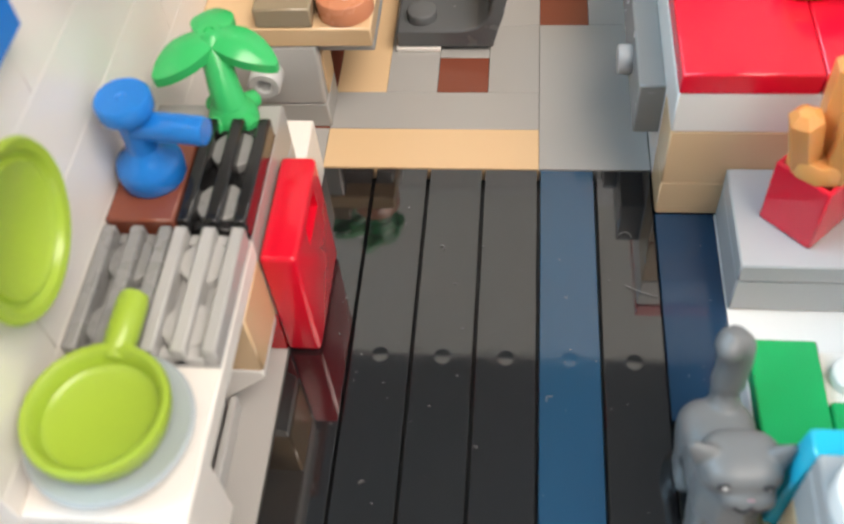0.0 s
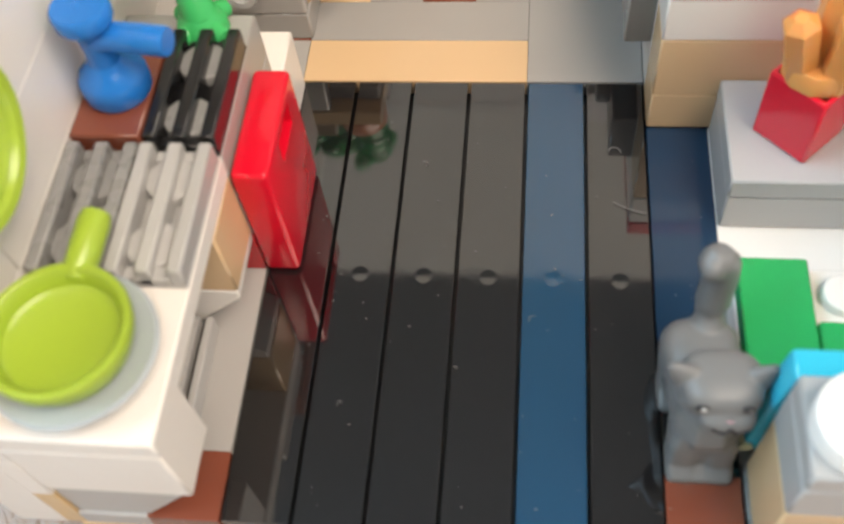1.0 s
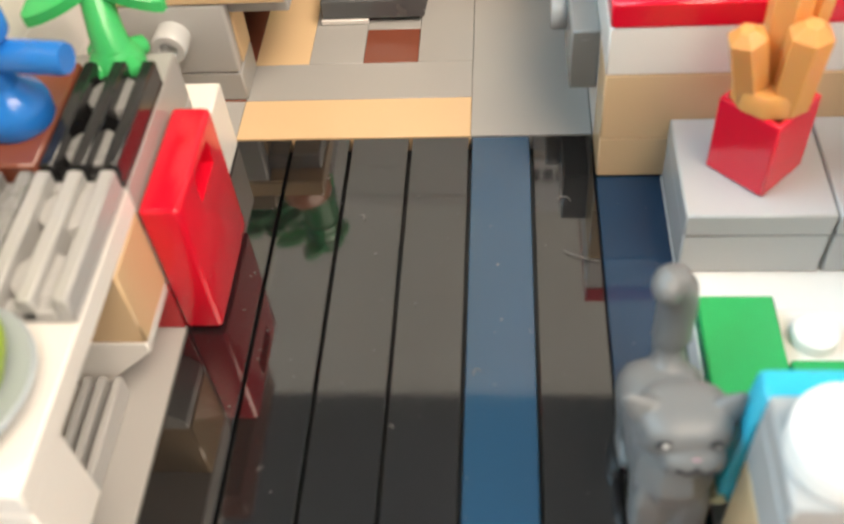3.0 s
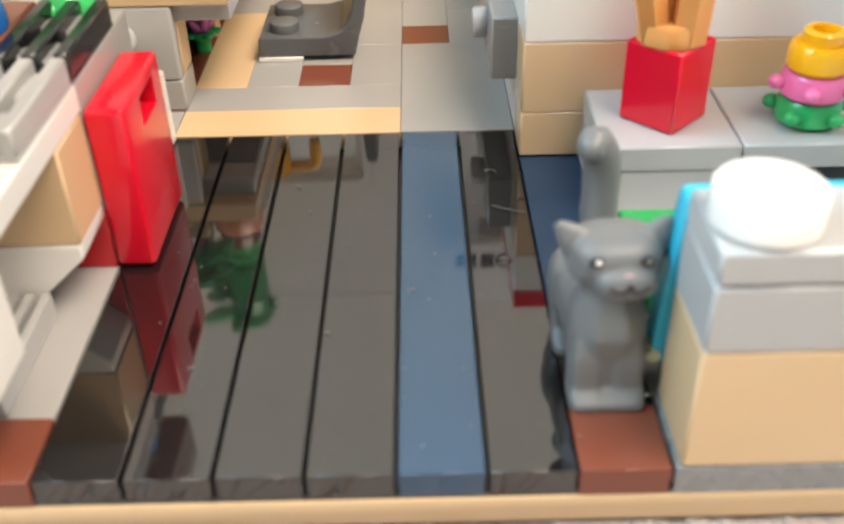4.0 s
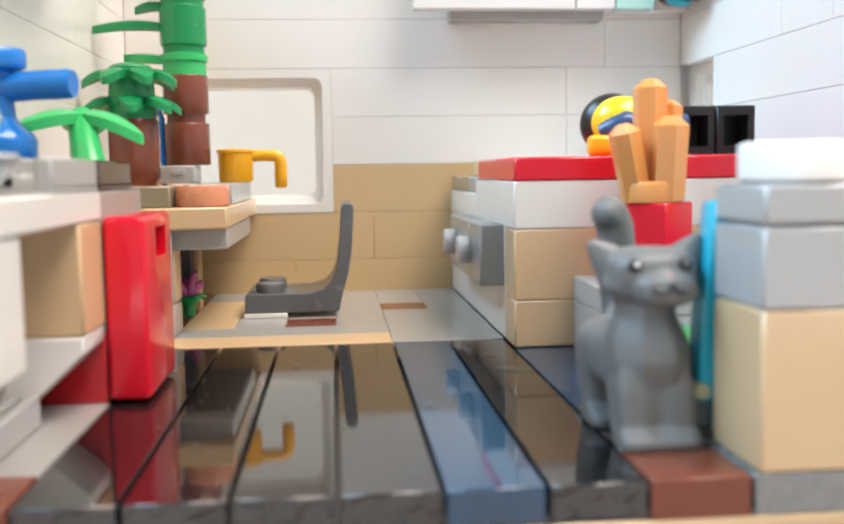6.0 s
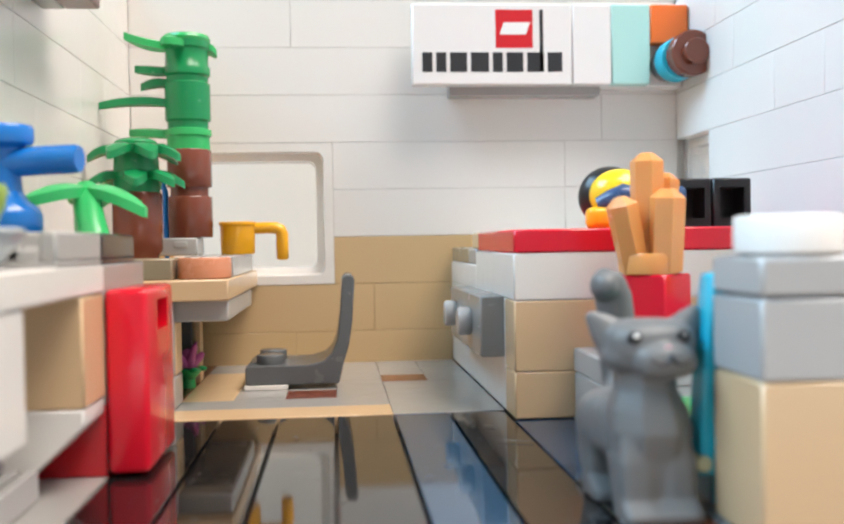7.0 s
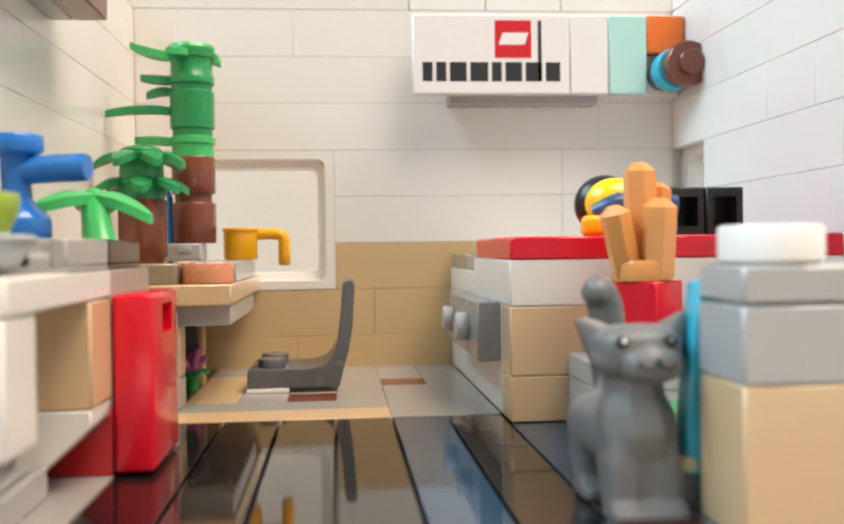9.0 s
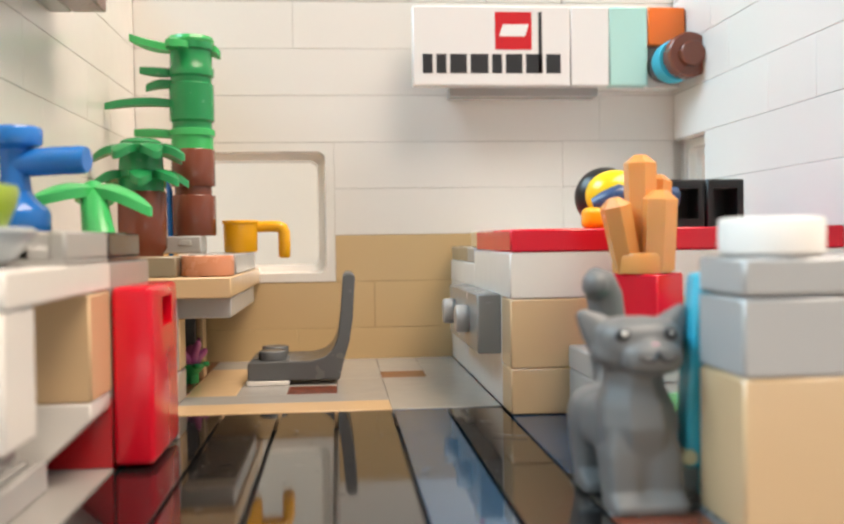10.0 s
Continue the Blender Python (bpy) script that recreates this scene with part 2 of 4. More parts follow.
# ---- the room round the toy ----
def plain_box(name, lo, hi, mat, label, inset=0.0):
    bm = bmesh.new()
    return solid(name, box(bm, *(c / U for c in lo), *(c / U for c in hi), 0), mat, label, kind="structure")


plain_box("room_wall_back", (-1.3, 1.45, -0.8), (1.6, 1.5, 1.75), ROOM_PAINT, "off-white painted wall of the room")
# three walls out of view, painted darker so front faces catch less bounce
plain_box("room_wall_front", (-1.3, -2.05, -0.8), (1.6, -2.0, 1.75), ROOM_PAINT_DIMMED, "out-of-view room wall, its paint darkened to bounce less light")
plain_box("room_wall_side", (1.6, -2.05, -0.8), (1.65, 1.5, 1.75), ROOM_PAINT_DIMMED, "out-of-view room wall, its paint darkened to bounce less light")
plain_box("room_wall_window_side", (-1.35, -2.05, -0.8), (-1.3, 1.5, 1.75), ROOM_PAINT_DIMMED, "out-of-view room wall, its paint darkened to bounce less light")
plain_box("ceiling", (-1.35, -2.05, 1.75), (1.65, 1.5, 1.8), ROOM_CEILING, "greyish ceiling of the room")
plain_box("floor", (-1.35, -2.05, -0.85), (1.65, 1.5, -0.8), ROOM_PAINT, "pale floor of the room")

plain_box("backdrop", (-0.09, 0.188, -0.0072), (0.23, 0.19, 0.26), CARD, "plain off-white card standing behind the toy")

# ---- the rug under the toy ----
GROUND = -0.84      # top of the rug, studs


def rug():
    bm = bmesh.new()
    rows = []
    n = 150
    for i in range(n + 1):
        row = []
        for j in range(n + 1):
            x, y = -12 + 36 * i / n, -12 + 36 * j / n
            h = 0.12 * noise.noise(Vector((x * 2.2, y * 2.2, 0))) + 0.16 * noise.noise(Vector((x * 0.9, y * 5.0, 3)))
            row.append(bm.verts.new(Vector((x, y, GROUND - 0.075 + 0.3 * h)) * U))
        rows.append(row)
    for i in range(n):
        for j in range(n):
            bm.faces.new((rows[i][j], rows[i + 1][j], rows[i + 1][j + 1], rows[i][j + 1])).smooth = True
    return bm


solid("rug", rug(), RUG, "white looped wool rug under the toy", kind="structure")
def rug_loops():
    rnd = random.Random(5)
    verts, faces = [], []
    for i in range(84):
        for j in range(26):
            x, y = -7 + i * 0.25 + rnd.uniform(-0.1, 0.1), -5.0 + j * 0.21 + rnd.uniform(-0.08, 0.08)
            a, lift = rnd.uniform(1.5, 2.5), rnd.uniform(-0.05, 0.05)
            n0 = len(verts)
            for p in range(6):
                th = math.pi * (0.04 + 0.92 * p / 5)
                for q in range(8):
                    ph = 2 * math.pi * q / 8
                    u, v, w = 0.3 * math.cos(th), 0.105 * math.sin(th) * math.cos(ph), 0.07 * math.sin(th) * math.sin(ph)
                    verts.append(((x + u * math.cos(a) - v * math.sin(a)) * U, (y + u * math.sin(a) + v * math.cos(a)) * U, (GROUND - 0.12 + lift + w) * U))
            for p in range(5):
                for q in range(8):
                    faces.append((n0 + p * 8 + q, n0 + p * 8 + (q + 1) % 8, n0 + p * 8 + 8 + (q + 1) % 8, n0 + p * 8 + 8 + q))
    me = bpy.data.meshes.new("rug_loops")
    me.from_pydata(verts, [], faces)
    me.polygons.foreach_set("use_smooth", [True] * len(me.polygons))
    me.materials.append(RUG)
    return me


tagged(new("rug_loops", rug_loops()), "thick white wool loops of the rug", "rug", kind="stuff")
plain_box("table_top", (-0.6, -0.4, -0.05), (0.7, 0.7, -0.0095), ROOM_PAINT, "pale table top under the rug")

# ---- base plate and floor ----
XL, XR, YB, TOP = -2.0, 12.0, 15.6, 9.2
base = solid("ground", prism(bmesh.new(), [(-2.1, 0), (13, 0), (13, 16.7), (-3.6, 16.7), (-3.6, 0.9)], "z", -0.8, -0.402, 0.02), SAND,
             "pale tan base plate of the toy building on the rug", kind="structure")
floor = solid("floor_core", box(bmesh.new(), -2, 0.02, -0.4, 12, YB, -0.32, 0), BLACK_SOFT,
              "dark layer under the floor tiles", kind="structure")
for k in range(6):
    piece("tile", k, -0.01, -0.4, k + 1, 8.01, 0.01, BLUE_TILE if k == 4 else BLACK, floor, 0.029, 0.007)
piece("tile", 6, 0, -0.4, 7, 1, 0, BROWN, floor)
piece("tile", 6, 1, -0.4, 7, 3, 0, BLACK, floor)
piece("tile", 6, 3, -0.4, 7, 7, 0, BLUE_DARK, floor)
piece("tile", -1, 0, -0.4, 0, 1, 0, BROWN, floor)
piece("tile", -1, 1, -0.4, 0, 4.1, 0, GREY, floor)
piece("tile", -1, 4.1, -0.4, 0, 6, 0, RED_DARK, floor)
piece("tile", -2, 0, -0.4, -1, 9, 0, GREY_PALE, floor)
piece("tile", -1, 6, -0.4, 0, 9, 0, GREY, floor)
piece("tile", -2, 9, -0.4, 0, 15.6, 0, BROWN, floor)
piece("tile", 7, 4, -0.4, 12, 7, 0, WHITE, floor)
piece("tile", 7, 1.2, -0.4, 12, 4, 0, GREY, floor)
piece("tile", 7.04, 0, -0.4, 12, 1.2, 0, GREY_MID, floor)
piece("tile", 0, 8, -0.4, 4, 9, 0, SAND, floor)
piece("tile", 0, 9, -0.4, 4, 10, 0, GREY, floor)
piece("tile", 0, 10, -0.4, 1, 14, 0, SAND, floor)
piece("tile", 1, 10, -0.4, 2, 12, 0, GREY, floor)
piece("tile", 2, 10, -0.4, 3, 11, 0, BROWN, floor)
piece("tile", 2, 11, -0.4, 3, 12, 0, GREY, floor)
piece("tile", 3, 10, -0.4, 4, 12, 0, GREY, floor)
piece("tile", 4, 8, -0.4, 6, 12, 0, GREY, floor)
piece("tile", 4, 12, -0.4, 5, 13, 0, BROWN, floor)
piece("tile", 5, 12, -0.4, 6, 14, 0, GREY, floor)
piece("tile", 4, 13, -0.4, 5, 15.6, 0, GREY, floor)
piece("tile", 5, 14, -0.4, 6, 15.6, 0, GREY, floor)
piece("tile", 1, 12, -0.4, 4, 15.6, 0, GREY, floor)
piece("tile", 0, 14, -0.4, 1, 15.6, 0, GREY, floor)

# ---- walls of the toy house, brick by brick ----
def wall_core(name, x0, y0, x1, y1, holes, label):
    """A thin core behind the bricks; holes are (a0, a1, z0, z1) along the wall."""
    bm = bmesh.new()
    along_x = x1 - x0 > y1 - y0
    a0, a1 = (x0, x1) if along_x else (y0, y1)
    cuts = sorted({a0, a1, *(v for h in holes for v in h[:2])})
    for p, q in zip(cuts, cuts[1:]):
        zs = [(-0.4, TOP)]
        for h in holes:
            if h[0] <= p and q <= h[1]:
                zs = [(-0.4, h[2]), (h[3], TOP)]
        for u, v in zs:
            box(bm, *((p, y0, u, q, y1, v) if along_x else (x0, p, u, x1, q, v)), 0)
    return solid(name, bm, WHITE, label, kind="structure")


def runs(lo, hi, fixed, seed):
    """Joint positions of one course: the known ones, or bricks of mixed length."""
    if fixed is not None:
        cuts = [lo, *fixed, hi]
    else:
        rnd = random.Random(seed)
        cuts = [lo, lo + rnd.choice((1, 2, 3, 4))]
        while cuts[-1] < hi - 0.1:
            cuts.append(min(hi, cuts[-1] + rnd.choice((2, 3, 4, 6, 8))))
    return list(zip(cuts, cuts[1:]))


wall_north = wall_core("wall_north", XL - 1, YB + 0.3, XR + 1, YB + 1, [(-1, 3, 2.0, 5.6)], "white brick back wall with tan lower courses")
JOINTS = {0: [2, 6], 1: [-1, 4, 8], 2: [-1, 3, 7], 3: [-1, 3, 9.0], 4: [-1, 3, 9], 5: [-1, 10], 6: [7], 7: [2, 6, 10]}
for c in range(8):
    z = -0.4 + BR * c
    for a, b in runs(XL, XR, JOINTS.get(c), 30 + c):
        if c in (2, 3, 4) and a >= -1 and b <= 3:
            continue
        piece("brick", a, YB, z, b, YB + 0.32, z + BR, TAN if c < 3 else WHITE, wall_north)

wall_west = wall_core("wall_west", XL - 1, 0, XL - 0.3, YB + 0.3, [], "white brick side wall behind the kitchen counter")
for c in range(8):
    z = -0.4 + BR * c
    for a, b in runs(0, YB, None, 50 + c):
        piece("brick", XL - 0.32, a, z, XL, b, z + BR, TAN if c < 1 else WHITE, wall_west)

wall_east = wall_core("wall_east", XR + 0.3, 0, XR + 1, YB + 0.3, [(3, 7, 2.0, 5.6), (13.45, 15.6, 2.0, 5.6)], "white brick side wall with two small windows")
for c in range(8):
    z = -0.4 + BR * c
    spans = [(0, 3), (7, 13.45)] if c in (2, 3, 4) else [(0, YB)]
    for lo, hi in spans:
        for a, b in runs(lo, hi, {5: [4, 8, 10], 6: [6, 12]}.get(c, [] if c in (2, 3, 4) else None), 70 + c):
            piece("brick", XR, a, z, XR + 0.32, b, z + BR, TAN if c < 1 else WHITE, wall_east)

# smooth capping tiles, and one plate that shows a stud
for a, b in ((XL - 1, 5), (5, 7), (7, 9), (9, XR + 1)):
    piece("capping", a, YB, TOP, b, YB + 1, TOP + PL, WHITE, wall_north, 0.008, 0.03)
for a, b in ((0, 4), (4, 8), (8, 12), (12, YB)):
    piece("capping", XL - 1, a, TOP, XL, b, TOP + PL, WHITE, wall_west, 0.008, 0.03)
    piece("capping", XR, a, TOP, XR + 1, b, TOP + PL, WHITE, wall_east, 0.008, 0.03)
solid("wall_stud", stud(bmesh.new(), 9.5, YB + 0.5, TOP + PL), WHITE, "single round white stud on the wall top", kind="structure")


def window_frame(name, along, a0, a1, z0, z1, face, out, label):
    """A window frame in a wall with a rounded opening."""
    bm = bmesh.new()
    t, r = 0.22, 0.22
    outer, inner = [], []
    cs = ((a1, z1, 1, 1), (a0, z1, -1, 1), (a0, z0, -1, -1), (a1, z0, 1, -1))
    for i, (a, z, sa, sz) in enumerate(cs):
        for k in range(7):
            th = math.pi / 2 * (i + k / 6)
            inner.append((a - sa * (t + r) + r * math.cos(th), z - sz * (t + r) + r * math.sin(th)))
            outer.append((a, z))
    def put(p, d):
        return Vector((p[0], face + d, p[1]) if along == "x" else (face + d, p[0], p[1])) * U
    n = len(inner)
    loops = []
    ca, cz = (a0 + a1) / 2, (z0 + z1) / 2
    def shrunk(g):
        return [(p - math.copysign(g, p - ca), q - math.copysign(g, q - cz)) for p, q in inner]
    steps = [(outer, 0.0), (inner, 0.0), (shrunk(0.03), 0.3 * out), (shrunk(0.2), 0.42 * out), (shrunk(0.22), out), (outer, out)]
    for pts, d in steps:
        loops.append([bm.verts.new(put(p, d)) for p in pts])
    for i in range(n):
        j = (i + 1) % n
        for lo, hi in ((0, 1), (1, 2), (2, 3), (3, 4), (4, 5), (5, 0)):
            bm.faces.new((loops[lo][i], loops[lo][j], loops[hi][j], loops[hi][i]))
    bmesh.ops.remove_doubles(bm, verts=bm.verts, dist=1e-6)
    return solid(name, bm, WHITE, label, kind="structure")


window_frame("window_1", "x", -1 + 0.01, 3 - 0.01, 2.01, 5.59, YB - 0.01, 1.0, "white window frame with rounded corners in the back wall")
window_frame("window_2", "y", 13.46, 15.59, 2.01, 5.59, XR + 0.33, 0.66, "white window frame at the corner of the side wall")
window_frame("window_3", "y", 3.01, 6.99, 2.01, 5.59, XR + 0.33, 0.66, "white window frame in the side wall")


def baked(target, cutter=None, remesh=0.0):
    """A bmesh with another cut out of it, or fused into one skin of that fineness in studs; as a new bmesh."""
    ob = new("work", mesh_of("work", target))
    other = None
    if cutter is not None:
        other = new("work_cutter", mesh_of("work_cutter", cutter))
        mod = ob.modifiers.new("cut", "BOOLEAN")
        mod.operation, mod.object, mod.solver = "DIFFERENCE", other, "EXACT"
    if remesh:
        mod = ob.modifiers.new("fuse", "REMESH")
        mod.mode, mod.voxel_size, mod.use_smooth_shade = "VOXEL", remesh * U, True
        mod = ob.modifiers.new("ease", "SMOOTH")
        mod.factor, mod.iterations = 0.5, 4
    bpy.context.view_layer.update()
    deps = bpy.context.evaluated_depsgraph_get()
    me = bpy.data.meshes.new_from_object(ob.evaluated_get(deps))
    out = bmesh.new()
    out.from_mesh(me)
    bpy.data.objects.remove(ob)
    if other:
        bpy.data.objects.remove(other)
    return out


# ---- kitchen counter ----
def kitchen_counter():
    top = thing("kitchen_counter", (-1, 2, 0), "white toy kitchen counter with a tan cupboard recess under its top", "counter")
    part("worktop", box(bmesh.new(), -2, 0, 2.42, 0, 4.08, 2.8, 0.03), WHITE, top)
    part("front_leg", box(bmesh.new(), -2, 0.0, 1.06, -0.03, 0.95, 2.415, 0.03), WHITE, top)
    for y0, y1, x, m in ((0.05, 0.95, -0.25, GREY_PALE), (3.0, 4.05, -0.02, WHITE)):
        part("sloped_foot", prism(bmesh.new(), [(-2, 0.004), (-0.95, 0.004), (x, 0.85), (x, 1.055), (-2, 1.055)], "y", y0, y1, 0.02), m, top)
    part("cupboard_side", box(bmesh.new(), -1.98, 3.0, 1.06, 0.0, 4.06, 2.415, 0.03), SAND, top, "tan brick side of the recess")
    part("recess_back", box(bmesh.new(), -2, 0.96, 0.004, -1.25, 2.99, 2.415, 0.02), WHITE, top)
    ribs = bmesh.new()
    for x in (-1.02, -0.82, -0.6):
        box(ribs, x - 0.06, 1.0, 0.004, x + 0.06, 2.95, 0.38, 0.02)
    part("ribbed_floor", ribs, GREY_PALE, top, "pale grey ribs inside the recess")
    knob = disc(bmesh.new(), 0.09, -1.27, -1.0, 2.0, 1.72, 0, "x")
    part("tap", disc(knob, 0.14, -1.0, -0.9, 2.0, 1.72, 0, "x"), CLEAR, top, "small clear tap")
    return top


kitchen_counter()


def grille_tile(x, y, z, mat, label):
    """A two-stud grille: a shallow tray with three long bars, the studs of the plate below showing through."""
    t = thing("grille_tile", (x + 0.5, y + 1, z), label, "grille", "grille tiles on the counter")
    part("tray", box(bmesh.new(), x + 0.01, y + 0.01, z + 0.005, x + 0.99, y + 1.99, z + 0.06, 0.01), mat, t)
    for k, (a, b) in enumerate(((0.01, 0.2), (0.4, 0.6), (0.8, 0.99))):
        part("bar", box(bmesh.new(), x + a, y + 0.01, z + 0.055, x + b, y + 1.99, z + 0.4, 0.03), mat, t)
    for q in (0.5, 1.5):
        part("button", disc(bmesh.new(), 0.34, z + 0.055, z + 0.24, x + 0.5, y + q, ease=0.03), mat if mat is not BLACK_GRILLE else GREY_MID, t)
    for q in (0.01, 1.8):
        part("end_rail", box(bmesh.new(), x + 0.2, y + q, z + 0.055, x + 0.8, y + q + 0.19, z + 0.2, 0.02), mat, t)
    return t


BLACK_GRILLE = plastic("black_grille_plastic", (0.014, 0.014, 0.015), 0.14, 0.15)
grille_tile(-2, 2.02, 2.8, GREY_MID, "mid grey grille tile on the white counter beside the wall")
grille_tile(-1, 2.02, 2.8, GREY_PALE, "pale grey grille tile on the white counter's open edge")
block = thing("sink_block", (-1, 5.2, 0), "grey and brown sink block beside the red locker", "block")
part("body", box(bmesh.new(), -2, 4.09, 0.004, -0.01, 6.75, 2.0, 0.03), GREY_PALE, block)
part("upper_plate", box(bmesh.new(), -2, 4.09, 2.004, -0.01, 6.75, 2.795, 0.03), GREY, block)
grille_tile(-1, 4.07, 2.8, BLACK_GRILLE, "black grille tile on the sink block")
solid("brown_tile", box(bmesh.new(), -1.99, 4.07, 2.8, -1.02, 6.05, 3.2, 0.03), BROWN, "reddish brown tile under the blue tap", "tile")
solid("white_block", box(bmesh.new(), -1.98, 6.78, 0.004, 0.06, 7.9, 1.32, 0.03), WHITE, "plain white block behind the red locker", "block")


def round_dish(name, x, y, z, r, h, mats, label, category):
    bm = turn(bmesh.new(), [(r * 0.55, z), (r * 0.8, z + h * 0.25), (r - 0.03, z + h * 0.8), (r, z + h * 0.9), (r - 0.04, z + h), (r * 0.8, z + h * 0.92), (r * 0.6, z + h * 0.8), (0.02, z + h * 0.74)],
              (x, y, 0), "z", 48)
    return solid(name, bm, mats, label, category)


round_dish("round_dish", -1.06, 1.0, 2.8, 1.02, 0.42, DISH_GREY, "pale blue-grey round dish lying on the counter", "dish")


def frying_pan():
    p = thing("frying_pan", (-1.08, 1.0, 3.2), "lime green toy frying pan on the grey dish", "pan")
    bm = turn(bmesh.new(), [(0.66, 3.21), (0.74, 3.22), (0.84, 3.45), (0.87, 3.6), (0.85, 3.655), (0.79, 3.66), (0.74, 3.62), (0.69, 3.42), (0.62, 3.37), (0.02, 3.365)], (-1.08, 1.0, 0), "z", 56)
    part("bowl", bm, LIME, p)
    part("handle", tube(bmesh.new(), [(-1.09, 1.72, 3.47), (-1.08, 1.85, 3.5), (-1.06, 2.1, 3.54), (-1.04, 2.45, 3.58), (-1.04, 2.56, 3.585), (-1.04, 2.6, 3.585)],
                             [0.13, 0.19, 0.2, 0.2, 0.18, 0.1]), LIME, p)
    return p


frying_pan()


def tap():
    t = thing("water_tap", (-1.48, 4.9, 3.2), "bright blue toy water tap on the brown tile", "tap")
    part("base", turn(bmesh.new(), [(0.44, 3.205), (0.47, 3.26), (0.47, 3.48), (0.43, 3.58), (0.3, 3.68), (0.22, 3.8)], (-1.48, 4.9, 0), "z", 40), BLUE, t)
    part("stem", turn(bmesh.new(), [(0.22, 3.78), (0.2, 4.0), (0.22, 4.45)], (-1.48, 4.9, 0), "z", 32), BLUE, t)
    part("spout", tube(bmesh.new(), [(-1.46, 4.9, 4.2), (-1.3, 4.88, 4.21), (-0.9, 4.82, 4.23), (-0.5, 4.76, 4.24), (-0.44, 4.75, 4.24)], [0.21, 0.2, 0.2, 0.2, 0.18], 24), BLUE, t)
    part("knob", turn(bmesh.new(), [(0.22, 4.4), (0.36, 4.46), (0.38, 4.5), (0.38, 4.68), (0.35, 4.72), (0.08, 4.72), (0.06, 4.7)], (-1.48, 4.9, 0), "z", 40), BLUE, t)
    return t


tap()


def blade(bm, root, heading, length, width, rise, droop, thick=0.09, mat=0, cup=0.12, n=12, stem_width=0.0):
    """A thick moulded leaf from root along heading (degrees), rising and then drooping."""
    a = radians(heading)
    d, s = Vector((math.cos(a), math.sin(a), 0)), Vector((-math.sin(a), math.cos(a), 0))
    rows = []
    for i in range(n + 1):
        u = i / n
        c = Vector(root) + d * (length * u) + Vector((0, 0, rise * u * 2 - (rise * 2 + droop) * u * u))
        w = width * (math.sin(math.pi * min(1, (u * 0.86 + 0.12))) ** 0.7) / 2
        w = max(w, width * stem_width * (1 - u) / 2)
        row = []
        for v, zz in ((-1, -cup), (-0.6, -cup * 0.35), (0, 0.0), (0.6, -cup * 0.35), (1, -cup)):
            row.append(c + s * (w * v) + Vector((0, 0, zz * w)))
        rows.append(row)
    top = [[bm.verts.new((p + Vector((0, 0, thick / 2))) * U) for p in r] for r in rows]
    low = [[bm.verts.new((p - Vector((0, 0, thick / 2))) * U) for p in r] for r in rows]
    def quad(*vs):
        f = bm.faces.new(vs)
        f.smooth, f.material_index = True, mat
    for i in range(n):
        for j in range(4):
            quad(top[i][j], top[i + 1][j], top[i + 1][j + 1], top[i][j + 1])
            quad(low[i][j + 1], low[i + 1][j + 1], low[i + 1][j], low[i][j])
        quad(top[i][0], low[i][0], low[i + 1][0], top[i + 1][0])
        quad(top[i + 1][4], low[i + 1][4], low[i][4], top[i][4])
    for i, flip in ((0, 1), (n, -1)):
        for j in range(4):
            quad(*[top[i][j], top[i][j + 1], low[i][j + 1], low[i][j]][::flip])
    return bm


def small_palm():
    x, y = -0.68, 6.35
    p = thing("palm_sprout", (x, y, 2.8), "bright green three-leaved plastic palm on the sink block", "plant")
    part("foot", turn(bmesh.new(), [(0.33, 2.805), (0.38, 2.86), (0.38, 3.0), (0.34, 3.1), (0.24, 3.22)], (x, y, 0), "z", 28), LEAF_BRIGHT, p)
    for a in (-35, 55, 145, 235):
        c, d = math.cos(radians(a)), math.sin(radians(a))
        part("foot_lobe", tube(bmesh.new(), [(x + 0.15 * c, y + 0.15 * d, 3.05), (x + 0.32 * c, y + 0.32 * d, 3.0), (x + 0.46 * c, y + 0.46 * d, 2.96), (x + 0.5 * c, y + 0.5 * d, 2.96)], [0.13, 0.15, 0.14, 0.09], 14), LEAF_BRIGHT, p)
    part("stem", tube(bmesh.new(), [(x, y, 3.1), (x - 0.08, y + 0.16, 3.4), (x - 0.18, y + 0.42, 3.7), (-0.93, 6.97, 3.93), (-0.94, 7.0, 3.96)], [0.27, 0.24, 0.22, 0.21, 0.18], 20), LEAF_BRIGHT, p)
    for a, l, droop in ((-14, 1.02, 0.36), (98, 0.82, 0.2), (226, 1.05, 0.2)):
        part("leaf", blade(bmesh.new(), (-0.94, 7.0, 3.93), a, l, 0.66, 0.14, droop, 0.16, cup=0.3, stem_width=0.62), LEAF_BRIGHT, p)
    part("crown", turn(bmesh.new(), [(0.2, 3.86), (0.21, 3.99), (0.17, 4.04), (0.08, 4.04), (0.07, 3.97)], (-0.94, 7.0, 0), "z", 24), LEAF_BRIGHT, p)
    return p


small_palm()


